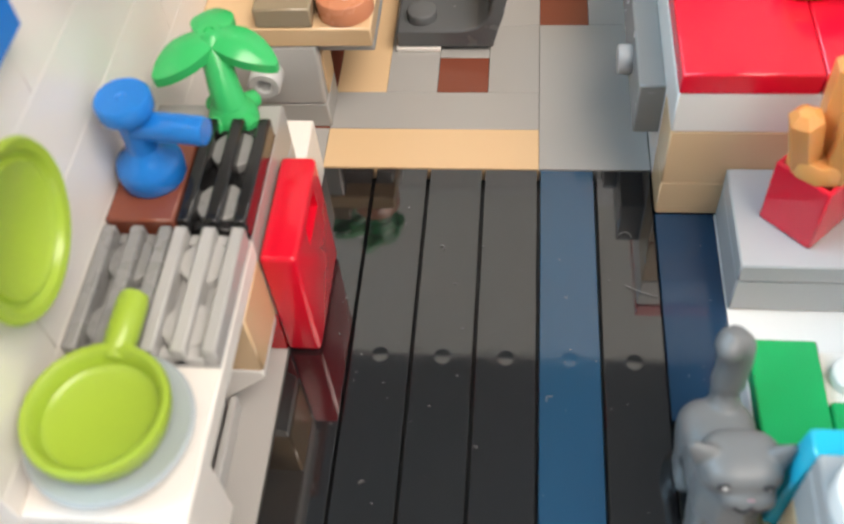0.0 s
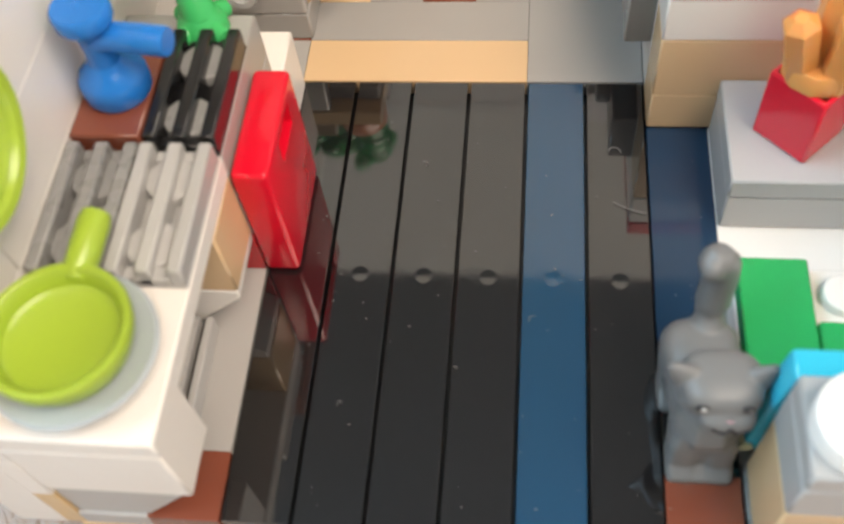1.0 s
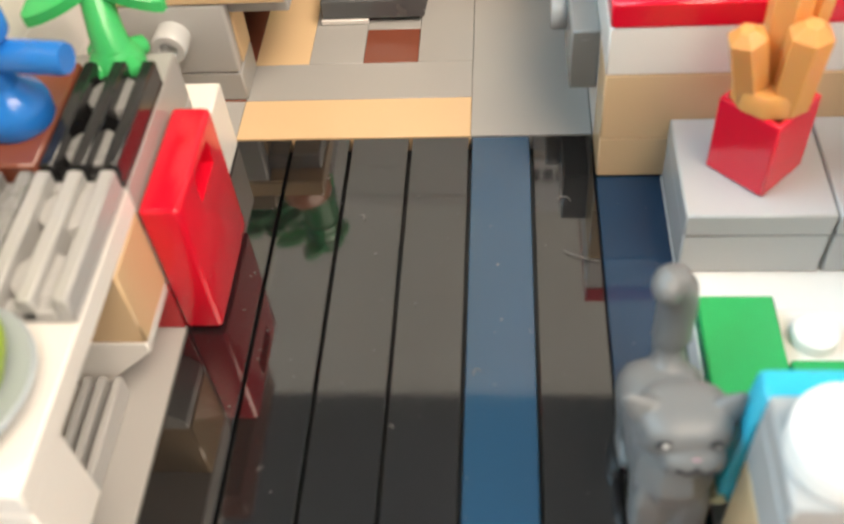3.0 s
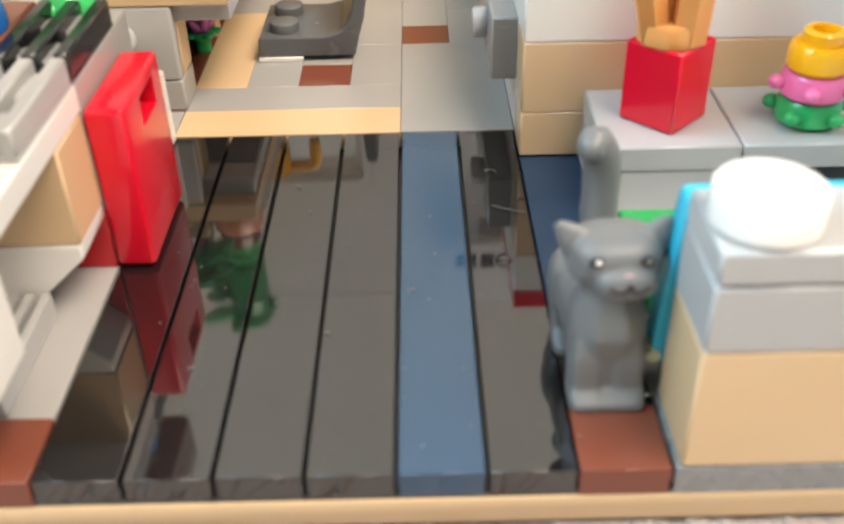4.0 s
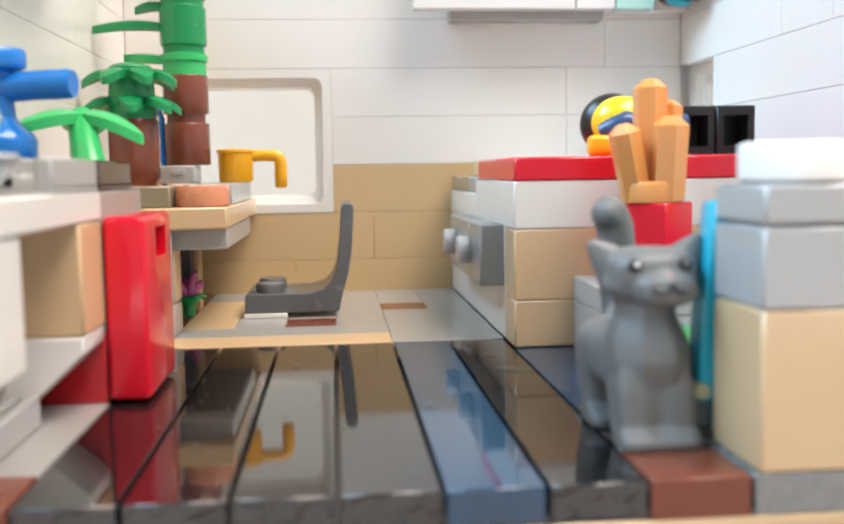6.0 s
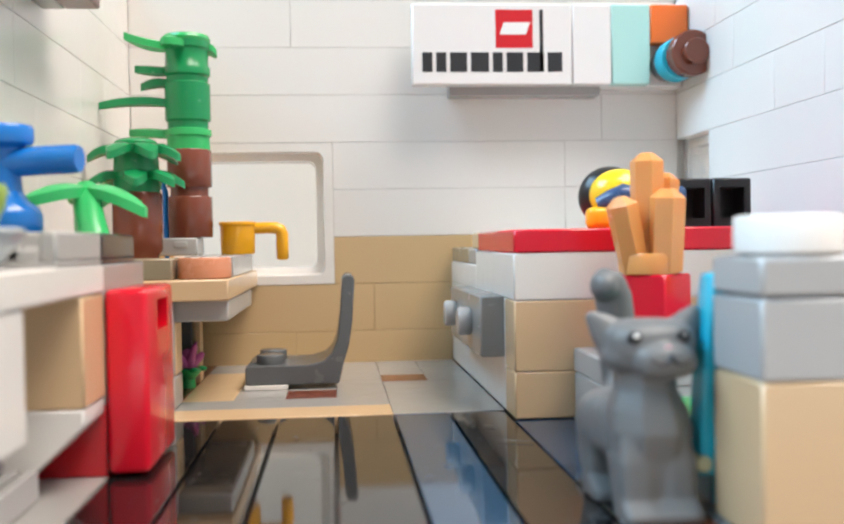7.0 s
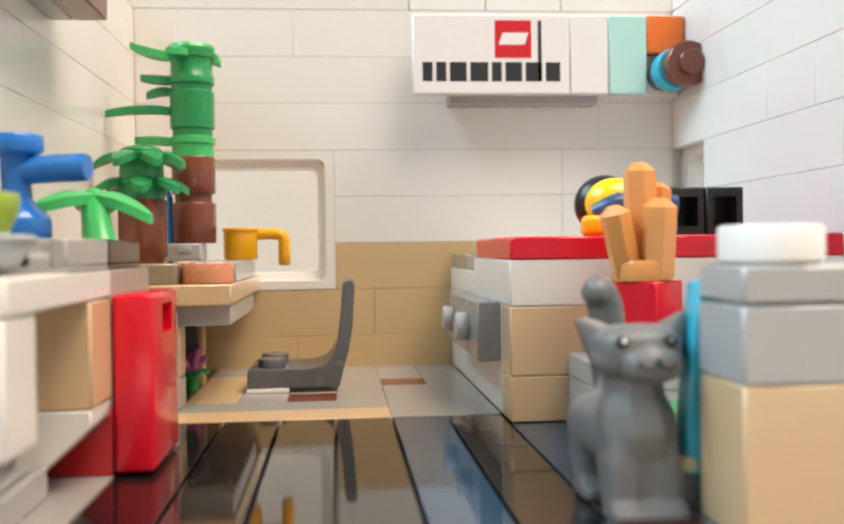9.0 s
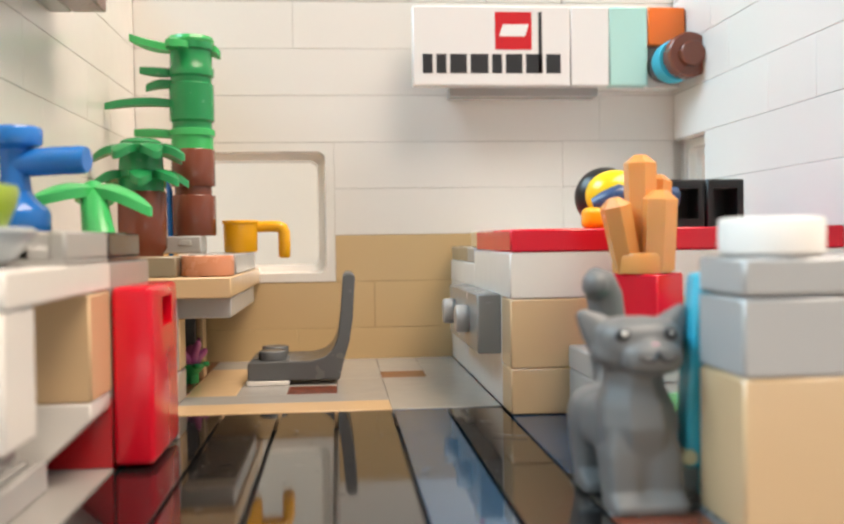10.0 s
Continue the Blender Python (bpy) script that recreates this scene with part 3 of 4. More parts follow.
def locker():
    """A red locker with a tall tray-like front, a hand slot near its top."""
    t = thing("red_locker", (0.3, 5, 0), "glossy red upright locker with a hand slot, on the black floor", "locker")
    body = box(bmesh.new(), 0.015, 4.0, 0.03, 0.56, 5.98, 2.46, 0.08)
    cut = box(bmesh.new(), 0.3, 4.72, 1.86, 0.9, 5.5, 2.28, 0.0)
    part("door", baked(body, cut), RED, t)
    part("slot_back", box(bmesh.new(), 0.29, 4.7, 1.84, 0.302, 5.52, 2.3, 0), RED_DARK, t)
    return t


locker()
red_base = solid("red_plinth", box(bmesh.new(), -0.9, 4.03, 0.006, -0.004, 4.085, 0.95, 0.01), RED_DARK, "deep red plinth panel below the counter", "panel")

wall_dish = solid("wall_dish", turn(bmesh.new(), [(0.4, 0.0), (0.7, 0.08), (1.0, 0.22), (1.04, 0.3), (1.0, 0.36), (0.9, 0.33), (0.85, 0.25), (0.8, 0.24), (0.76, 0.29), (0.7, 0.24), (0.02, 0.17)], (XL + 0.004, 2.28, 5.22), "x", 56),
                  LIME, "lime green round dish fixed on the white wall", "dish")

shelf = thing("wall_shelf", (-1.5, 6.5, 7.2), "brown and grey block fixed high on the side wall", "shelf")
part("underside", box(bmesh.new(), XL + 0.004, 5.0, 7.2, -1.6, 8.5, 7.3, 0.02), GREY, shelf)
part("front", box(bmesh.new(), -1.596, 5.0, 7.2, -1.0, 8.5, 8.4, 0.03), BROWN, shelf)
part("filling", box(bmesh.new(), XL + 0.004, 5.0, 7.304, -1.6, 8.5, 8.3, 0.02), BROWN, shelf)
solid("blue_wall_tile", box(bmesh.new(), XL + 0.004, 3.0, 6.55, -1.75, 4.1, 7.9, 0.03), BLUE, "bright blue tile fixed on the side wall", "tile")

# ---- study corner: table, niche, trees ----
def corner_table():
    t = thing("corner_table", (-0.5, 12, 0), "tan table slab with a grey support, fixed in the corner", "table")
    part("tabletop", box(bmesh.new(), -2, 9.0, 2.0, 1.06, YB - 0.01, 2.4, 0.03), SAND, t)
    part("support_plate", box(bmesh.new(), -2, 9.35, 1.6, 1.02, 14.2, 1.995, 0.03), GREY_PALE, t)
    # added thin sheet whose dark grey paints in the shade below the support plate
    part("underside", box(bmesh.new(), -1.96, 9.97, 1.586, 0.96, 14.15, 1.598, 0), GREY_DARK, t, "dark sheet standing in for the shaded hollow underside")
    part("front_panel", box(bmesh.new(), -1.9, 9.0, 0.62, 0.04, 9.28, 1.99, 0.06), GREY_PALE, t, "pale grey panel")
    part("front_brick", box(bmesh.new(), -1.9, 9.02, 0.004, 0.05, 9.95, 0.6, 0.03), GREY, t)
    part("tan_brick", box(bmesh.new(), -1.9, 9.29, 0.61, 0.05, 9.95, 1.595, 0.03), SAND, t)
    part("rear_post", box(bmesh.new(), -0.1, 12.55, 0.004, 0.03, 13.0, 1.58, 0.03), SAND, t)
    part("niche_back", box(bmesh.new(), -2, 12.3, 0.004, -0.11, 12.54, 1.58, 0.02), GREY_DARK, t)
    knob = turn(bmesh.new(), [(0.3, 9.0), (0.3, 8.64), (0.27, 8.6), (0.16, 8.6), (0.14, 8.62), (0.14, 8.85), (0.02, 8.86)], (-0.93, 0, 1.42), "y", 28)
    part("clear_knob", knob, CLEAR, t, "clear hollow knob on the panel")
    return t


corner_table()


def flower(x, y, z, mats, r, label, group=""):
    """Round plates with petals, stacked, the topmost with a hollow stud."""
    f = thing("flower", (x, y, z), label, "flower", group)
    h = z
    for k, (m, s) in enumerate(mats):
        bm = turn(bmesh.new(), [(r * 0.7 * s, h + 0.005), (r * 0.84 * s, h + 0.07), (r * 0.84 * s, h + 0.34), (r * 0.74 * s, h + 0.41)], (x, y, 0), "z", 28)
        part("cup", bm, m, f)
        for i in range(5 if k < len(mats) - 1 else 0):
            a = radians(i * 72 + 23 * k + 10)
            part("petal", ball(bmesh.new(), (x + r * 0.94 * s * math.cos(a), y + r * 0.94 * s * math.sin(a), h + 0.22), (0.24 * r * s, 0.24 * r * s, 0.11), 0, 14, 8), m, f)
        h += 0.41
    part("stud", turn(bmesh.new(), [(r * 0.52, h - 0.02), (r * 0.52, h + 0.17), (r * 0.46, h + 0.2), (r * 0.32, h + 0.2), (r * 0.3, h + 0.04), (0.02, h + 0.03)], (x, y, 0), "z", 28), mats[-1][0], f)
    return f


def niche_plant(x, y):
    """A green cup with a tuft of pink petals."""
    f = thing("potted_flower", (x, y, 0), "small pink flower in a green cup under the table", "flower")
    part("cup", turn(bmesh.new(), [(0.16, 0.004), (0.16, 0.2), (0.28, 0.34), (0.3, 0.42), (0.2, 0.44), (0.02, 0.44)], (x, y, 0), "z", 24), GREEN, f, "green cup")
    for i in range(5):
        a = radians(i * 72 + 15)
        part("leaf", ball(bmesh.new(), (x + 0.3 * math.cos(a), y + 0.3 * math.sin(a), 0.4), (0.11, 0.11, 0.06), 0, 12, 8), GREEN, f)
    for i in range(6):
        a = radians(i * 60 + 5)
        c, s = math.cos(a), math.sin(a)
        h = 0.1 * (i % 2)
        part("petal", tube(bmesh.new(), [(x + 0.06 * c, y + 0.06 * s, 0.44), (x + 0.18 * c, y + 0.18 * s, 0.58 + h), (x + 0.28 * c, y + 0.28 * s, 0.68 + 1.5 * h), (x + 0.33 * c, y + 0.33 * s, 0.74 + 2 * h)], [0.1, 0.09, 0.075, 0.04], 10), MAGENTA, f)
    part("bud", ball(bmesh.new(), (x, y, 0.62), (0.15, 0.15, 0.22), 0, 14, 10), MAGENTA, f)
    return f


niche_plant(-0.15, 11.9)
solid("dark_tan_tile", box(bmesh.new(), -0.95, 9.02, 2.4, 0.05, 10.0, 2.8, 0.03), DARK_TAN, "dark tan tile on the corner table", "tile")


def cookie():
    c = thing("round_tile", (0.57, 9.52, 2.4), "terracotta round tile with pale markings on the table", "tile")
    part("disc", disc(bmesh.new(), 0.5, 2.4, 2.8, 0.57, 9.52), NOUGAT, c)
    for a in (0, 72, 144, 216, 288):
        x, y = 0.57 + 0.2 * math.cos(radians(a)), 9.52 + 0.2 * math.sin(radians(a))
        part("marking", disc(bmesh.new(), 0.07, 2.797, 2.806, x, y, ease=0.004, segs=12), INK_WHITE, c)
    return c


cookie()
grey_slab = solid("grey_tile", box(bmesh.new(), 0.1, 10.04, 2.4, 1.05, 14.4, 2.82, 0.03), GREY, "glossy grey tile strip along the table's edge", "tile")


def mug():
    m = thing("mug", (0.85, 13.0, 2.82), "yellow toy mug with a bent handle on the table's edge", "mug")
    part("cup", turn(bmesh.new(), [(0.36, 2.825), (0.38, 2.86), (0.39, 3.46), (0.42, 3.48), (0.42, 3.53), (0.4, 3.55), (0.33, 3.54), (0.32, 3.0), (0.02, 2.98)], (0.85, 13.0, 0), "z", 40), YELLOW, m)
    part("handle", tube(bmesh.new(), [(1.2, 13.0, 3.4), (1.5, 13.0, 3.41), (1.72, 13.0, 3.4), (1.8, 13.0, 3.36), (1.84, 13.0, 3.26), (1.84, 13.0, 3.0), (1.84, 13.0, 2.72), (1.84, 13.0, 2.68)], [0.13, 0.13, 0.135, 0.14, 0.14, 0.14, 0.135, 0.1], 20), YELLOW, m)
    return m


mug()


def whorl(name, x, y, z, angles, length, parent, mat, width=0.42, droop=0.2):
    """A ring of leaves on one collar."""
    w = part(name, turn(bmesh.new(), [(0.44, z - 0.06), (0.5, z), (0.5, z + 0.1), (0.42, z + 0.14)], (x, y, 0), "z", 28), mat, parent)
    for a in angles:
        part("leaf", blade(bmesh.new(), (x + 0.35 * math.cos(radians(a)), y + 0.35 * math.sin(radians(a)), z + 0.05), a, length, width, 0.1, droop, 0.15, cup=0.2), mat, w)
    return w


def short_tree():
    t = thing("short_tree", (-0.97, 11, 2.4), "short plastic tree, brown trunk and green leaf rings, on the table", "tree")
    part("trunk", turn(bmesh.new(), [(0.3, 2.405), (0.4, 2.5), (0.42, 2.85), (0.5, 2.95), (0.5, 4.08), (0.47, 4.12)], (-0.95, 11.0, 0), "z", 12, smooth=False), BROWN, t)
    part("green_stem", turn(bmesh.new(), [(0.46, 4.1), (0.46, 4.5), (0.42, 5.1)], (-0.95, 11.0, 0), "z", 28), LEAF, t)
    whorl("leaf_ring", -0.95, 11, 4.42, (10, 75, 150, 205, 280, 330), 0.6, t, LEAF, 0.46)
    whorl("leaf_ring", -0.95, 11, 4.95, (-15, 40, 110, 185, 250, 300), 0.6, t, LEAF, 0.46)
    part("top", ball(bmesh.new(), (-0.95, 11, 5.12), (0.42, 0.42, 0.12)), LEAF, t)
    return t


short_tree()
solid("bracket_tile", box(box(bmesh.new(), -0.72, 12.0, 2.82, 0.09, 13.0, 3.2, 0.03), -0.4, 11.97, 3.0, -0.12, 12.02, 3.12, 0.01), GREY_PALE, "pale grey tile under the tall tree", "tile")


def tall_tree():
    x, y = -0.12, 12.5
    t = thing("tall_tree", (x, y, 3.2), "tall plastic tree with a ribbed brown trunk and green fronds", "tree")
    for a, b in ((3.205, 4.1), (4.3, 5.12)):
        part("trunk_segment", turn(bmesh.new(), [(0.47, a), (0.485, a + 0.02), (0.485, b - 0.02), (0.47, b)], (x, y, 0), "z", 12, smooth=False), BROWN, t)
    part("trunk_neck", turn(bmesh.new(), [(0.41, 4.08), (0.41, 4.32)], (x, y, 0), "z", 28), BROWN, t)
    part("bright_ring", turn(bmesh.new(), [(0.46, 5.12), (0.46, 5.4), (0.5, 5.42), (0.5, 5.55), (0.44, 5.58)], (x, y, 0), "z", 28), LEAF_BRIGHT, t)
    part("green_stem", turn(bmesh.new(), [(0.44, 5.56), (0.44, 5.72), (0.49, 5.76), (0.49, 6.55), (0.45, 6.58), (0.45, 6.7), (0.5, 6.74), (0.5, 6.9), (0.46, 6.95), (0.46, 7.28), (0.5, 7.32), (0.5, 7.48), (0.4, 7.52)], (x, y, 0), "z", 28), LEAF, t)
    for z, a, l, w, m, rise, droop in ((5.48, 172, 0.95, 0.34, LEAF_BRIGHT, 0.1, -0.05), (6.15, 186, 1.5, 0.3, LEAF, 0.14, 0.08), (6.58, 176, 0.65, 0.3, LEAF, 0.12, 0.08),
                                       (6.84, 183, 0.75, 0.32, LEAF, 0.05, -0.04), (7.38, 188, 0.95, 0.42, LEAF_BRIGHT, 0.05, -0.2), (7.38, 250, 0.6, 0.4, LEAF_BRIGHT, 0.06, 0.05),
                                       (7.4, 20, 0.3, 0.4, LEAF_BRIGHT, 0.06, 0.15), (7.4, 110, 0.5, 0.4, LEAF_BRIGHT, 0.06, 0.1)):
        d = Vector((math.cos(radians(a)), math.sin(radians(a)), 0)) * 0.36
        part("frond", blade(bmesh.new(), Vector((x, y, z)) + d, a, l, w * 1.15, rise, droop, 0.15, cup=0.25), m, t)
    part("crown", turn(bmesh.new(), [(0.5, 7.46), (0.52, 7.52), (0.48, 7.6), (0.2, 7.63)], (x, y, 0), "z", 28), LEAF_BRIGHT, t)
    return t


tall_tree()
solid("blue_stick", tube(bmesh.new(), [(-0.62, 12.4, 2.42), (-0.62, 12.4, 3.3), (-0.66, 12.6, 4.2), (-0.8, 12.8, 4.6)], [0.05, 0.07, 0.07, 0.04], 10), BLUE, "thin blue plastic stick between the trees", "stick")


def chair():
    c = thing("chair", (2.1, 12.2, 0), "dark grey plastic seat with a curved back on the grey floor", "chair")
    prof = [(1.12, 0.1), (1.12, 0.46), (1.16, 0.5), (2.45, 0.5), (2.75, 0.58), (2.92, 0.74), (3.03, 1.0), (3.1, 1.5), (3.16, 2.28), (3.22, 2.36), (3.36, 2.36), (3.42, 2.28), (3.36, 1.4), (3.28, 0.9), (3.16, 0.5), (3.06, 0.1)]
    part("seat", prism(bmesh.new(), prof, "y", 11.2, 13.15, 0.025), GREY_DARK, c)
    part("base_plate", box(bmesh.new(), 1.1, 11.16, 0.004, 2.0, 13.1, 0.098, 0.01), WHITE, c, "white plate under the seat")
    for y in (11.66, 12.62):
        part("stud", stud(bmesh.new(), 1.62, y, 0.5), GREY_DARK, c)
    return c


chair()

# ---- cooker cabinet with the red top ----
def cabinet():
    c = thing("kitchen_cabinet", (9, 11, 0), "tan and white brick cabinet with an oven panel on its side", "cabinet")
    part("lower_course", box(bmesh.new(), 6, 7, 0.004, 12, 7.9, 0.798, 0.025), SAND, c)
    part("upper_course", box(bmesh.new(), 6, 7, 0.8, 12, 7.9, 1.998, 0.025), SAND, c)
    part("side_panel", box(bmesh.new(), 6.004, 7.9, 0.004, 12, YB - 0.01, 1.998, 0.02), WHITE, c)
    part("top_course", box(bmesh.new(), 6, 7, 2.0, 12, 11.3, 2.8, 0.025), WHITE, c)
    part("rear_course", box(bmesh.new(), 6, 11.304, 2.0, 12, YB - 0.01, 2.52, 0.025), WHITE, c)
    part("grey_edge", box(bmesh.new(), 6, 11.31, 2.525, 7, 12.4, 2.86, 0.03), GREY, c)
    for y in (12.42, 13.95):
        part("dark_edge", box(bmesh.new(), 6, y, 2.525, 7, y + 1.5, 2.88, 0.03), DARK_TAN, c)
    oven = part("oven_panel", box(bmesh.new(), 5.57, 8.0, 0.95, 6.015, 12.3, 2.04, 0.03), GREY_MID_PALE, c, "grey oven panel")
    for y in (9.25, 11.4):
        k = turn(bmesh.new(), [(0.24, 5.58), (0.27, 5.54), (0.27, 5.36), (0.24, 5.32), (0.1, 5.31)], (0, y, 1.5), "x", 28)
        part("knob", k, GREY_PALE, oven, "round pale grey knob")
    part("door_handle", tube(bmesh.new(), [(5.9, 11.2, 0.82), (5.84, 11.25, 0.84), (5.84, 12.3, 0.84), (5.9, 12.35, 0.82)], 0.08, 10), WHITE, oven)
    return c


GREY_MID_PALE = plastic("oven_grey_plastic", (0.27, 0.265, 0.255), 0.24, 0.05)
cabinet()
solid("tan_tile", box(bmesh.new(), 6.02, 11.0, 2.865, 12, 11.95, 3.2, 0.03), SAND, "tan tile strip behind the red tiles on the cabinet", "tile")
for a, b in ((6, 8.06), (8.06, 10.04), (10.04, 12)):
    solid("red_tile", box(bmesh.new(), a + 0.008, 6.99, 2.805, b - 0.008, 10.98, 3.2, 0.03), RED, "large glossy red tile on the cabinet", "tile", "red tiles on the cabinet")


def toy_figure():
    """A small plastic figure lying on its side, as one plain shape."""
    bm = bmesh.new()
    ball(bm, (8.4, 9.5, 3.84), (0.63, 0.4, 0.6), 1)
    ball(bm, (8.5, 9.15, 3.86), (0.6, 0.42, 0.5), 0)
    tube(bm, [(7.98, 8.86, 3.66), (8.2, 8.78, 3.74), (8.45, 8.74, 3.84), (8.7, 8.74, 3.78), (9.1, 8.8, 3.8), (9.6, 8.9, 3.8)], [0.14, 0.2, 0.22, 0.2, 0.2, 0.22], 14, 2)
    box(bm, 7.74, 8.6, 3.21, 8.34, 9.0, 3.62, 0.12, 3)
    bm2 = bmesh.new()
    for a in (9.42, 10.2):
        box(bm2, a, 8.8, 3.205, a + 0.76, 9.7, 4.14, 0.03)
    cut = bmesh.new()
    for a in (9.42, 10.2):
        box(cut, a + 0.14, 8.5, 3.38, a + 0.62, 9.4, 3.96, 0)
    legs = baked(bm2, cut)
    for f in legs.faces:
        f.material_index = 4
    me = mesh_of("legs", legs)
    bm.from_mesh(me)
    bpy.data.meshes.remove(me)
    solid("toy_figure", bm, (YELLOW_PURE, BLACK_SOFT, NAVY, YELLOW, BLACK_SOFT), "yellow, navy and black plastic figure lying on red tiles", "toy")


toy_figure()

# ---- grey benches, fire pot and flowers ----
def bench(x0, x1, solid_to, label):
    b = thing("stove_bench", ((x0 + x1) / 2, 6, 0), label, "bench", "grey benches before the cabinet")
    part("top", box(bmesh.new(), x0, 5.0, 0.8, x1, 6.985, 1.2, 0.03), GREY_PALE, b)
    part("body", box(bmesh.new(), x0 + 0.01, 5.02, 0.004, solid_to, 6.98, 0.797, 0.03), GREY_PALE, b)
    if solid_to < x1 - 0.1:
        part("rear", box(bmesh.new(), solid_to, 6.0, 0.004, x1, 6.98, 0.797, 0.02), GREY_DARK, b)
        part("wheel", turn(bmesh.new(), [(0.2, 5.2), (0.33, 5.22), (0.36, 5.3), (0.36, 5.7), (0.3, 5.8)], (10.5, 0, 0.42), "y", 28), BLACK_SOFT, b, "black wheel under the bench")
    return b


bench(7.0, 8.99, 8.98, "pale grey brick bench carrying the fire pot")
bench(9.01, 11.98, 9.9, "pale grey bench with a dark wheel under it")


def fire_pot():
    p = thing("fire_pot", (8.02, 5.98, 1.2), "red square pot turned cornerwise on the grey bench", "pot")
    cx, cy, h = 8.02, 5.98, 0.66
    outer = [(cx, cy - h), (cx + h, cy), (cx, cy + h), (cx - h, cy)]
    body = prism(bmesh.new(), outer, "z", 1.204, 2.45, 0.03)
    k = 0.56
    cut = prism(bmesh.new(), [(cx, cy - k), (cx + k, cy), (cx, cy + k), (cx - k, cy)], "z", 1.5, 3.0, 0)
    part("body", baked(body, cut), RED, p)
    return p


fire_pot()


def crystal():
    """A bundle of pointed six-sided rods, moulded as flames."""
    c = thing("crystal_flames", (8.0, 6, 1.55), "translucent orange crystal flames standing in the red pot", "crystal")
    def rod(foot, tip, r, squash=1.0):
        foot, tip = Vector(foot), Vector(tip)
        d = (tip - foot).normalized()
        s = d.cross(Vector((0, 1, 0))).normalized()
        w = s.cross(d)
        rings = []
        for base, q in ((foot, r * 0.95), (tip - d * r * 0.5, r), (tip, r * 0.4)):
            rings.append([bm.verts.new((base + s * q * math.cos(radians(60 * i + 30)) + w * q * squash * math.sin(radians(60 * i + 30))) * U) for i in range(6)])
        for lo, hi in zip(rings, rings[1:]):
            for i in range(6):
                bm.faces.new((lo[i], lo[(i + 1) % 6], hi[(i + 1) % 6], hi[i]))
        bm.faces.new(rings[0][::-1])
        bm.faces.new(rings[-1])
        return bm
    for foot, tip, r in (((8.0, 6.05, 2.5), (7.99, 6.05, 4.37), 0.27), ((8.17, 5.75, 2.5), (8.2, 5.68, 3.78), 0.285), ((7.74, 5.9, 2.5), (7.46, 5.76, 3.66), 0.25),
                         ((8.24, 6.15, 2.5), (8.42, 6.36, 4.06), 0.22)):
        bm = bmesh.new()
        part("flame_rod", rod(foot, tip, r), AMBER, c)
    part("stump", turn(bmesh.new(), [(0.3, 1.52), (0.38, 2.2), (0.38, 2.454), (0.49, 2.458), (0.5, 2.72), (0.47, 2.78), (0.1, 2.79)], (7.98, 5.97, 0), "z", 10, smooth=False), AMBER, c)
    return c


crystal()
flower(10.12, 5.75, 1.2, ((GREEN, 1.0), (PINK, 1.0), (YELLOW, 0.95)), 0.56, "stacked green, pink and orange flower on the grey bench")

bed = thing("low_platform", (9.5, 3, 0), "low white platform with green tiles behind the pillar", "platform")
part("plate", box(bmesh.new(), 7.02, 1.75, 0.004, 12, 3.99, 0.5, 0.03), WHITE, bed)
for x, y in ((8.5, 3.5), (9.5, 3.5), (10.5, 3.5), (9.5, 2.5), (10.5, 2.5)):
    part("stud", stud(bmesh.new(), x, y, 0.5), WHITE, bed)
for x0, y0, x1, y1 in ((7.04, 2.03, 8.02, 3.97), (8.05, 2.03, 9.0, 2.97)):
    solid("green_tile", box(bmesh.new(), x0, y0, 0.503, x1, y1, 0.82, 0.03), GREEN, "bright green tile on the white platform", "tile", "green tiles on the platform")
panel = thing("azure_panel", (8, 1.4, 0), "slanted azure plastic panel behind the pillar", "panel")
part("panel", prism(bmesh.new(), [(6.93, 0.42), (7.0, 1.6), (7.1, 2.6), (7.2, 2.62), (9.0, 2.62), (9.0, 0.004), (7.2, 0.004), (7.2, 0.42)], "y", 1.24, 1.62, 0.03), TEAL, panel)
part("peg", tube(bmesh.new(), [(6.97, 1.2, 0.55), (6.97, 1.7, 0.55)], 0.09, 12), PEG, panel, "small pale green peg")


def pillar():
    p = thing("counter_pillar", (8, 0.6, 0), "front pillar of tan and grey bricks with a white round plate on top", "pillar")
    part("tan_brick", box(bmesh.new(), 7.08, 0.01, 0.004, 9.05, 1.2, 1.6, 0.03), SAND, p)
    part("grey_brick", box(bmesh.new(), 7.08, 0.01, 1.604, 9.05, 1.2, 2.4, 0.03), GREY_PALE, p)
    part("grey_plate", box(bmesh.new(), 7.08, 0.01, 2.42, 9.05, 1.2, 2.81, 0.04), GREY_PALE, p)
    part("white_round", disc(bmesh.new(), 0.54, 2.815, 3.22, 7.62, 0.55, ease=0.06, segs=48), WHITE, p, "white round plate")
    return p


pillar()

# ---- toy cat ----
def blob(bm, centre, radii, square=3.0, u=32, v=20):
    """A rounded block: a ball drawn towards a box as square grows."""
    made = bmesh.ops.create_uvsphere(bm, u_segments=u, v_segments=v, radius=1.0)
    for w in made["verts"]:
        k = (abs(w.co.x) ** square + abs(w.co.y) ** square + abs(w.co.z) ** square) ** (-1 / square)
        w.co = (Vector(centre) + Vector((w.co.x * radii[0], w.co.y * radii[1], w.co.z * radii[2])) * k) * U
    return bm


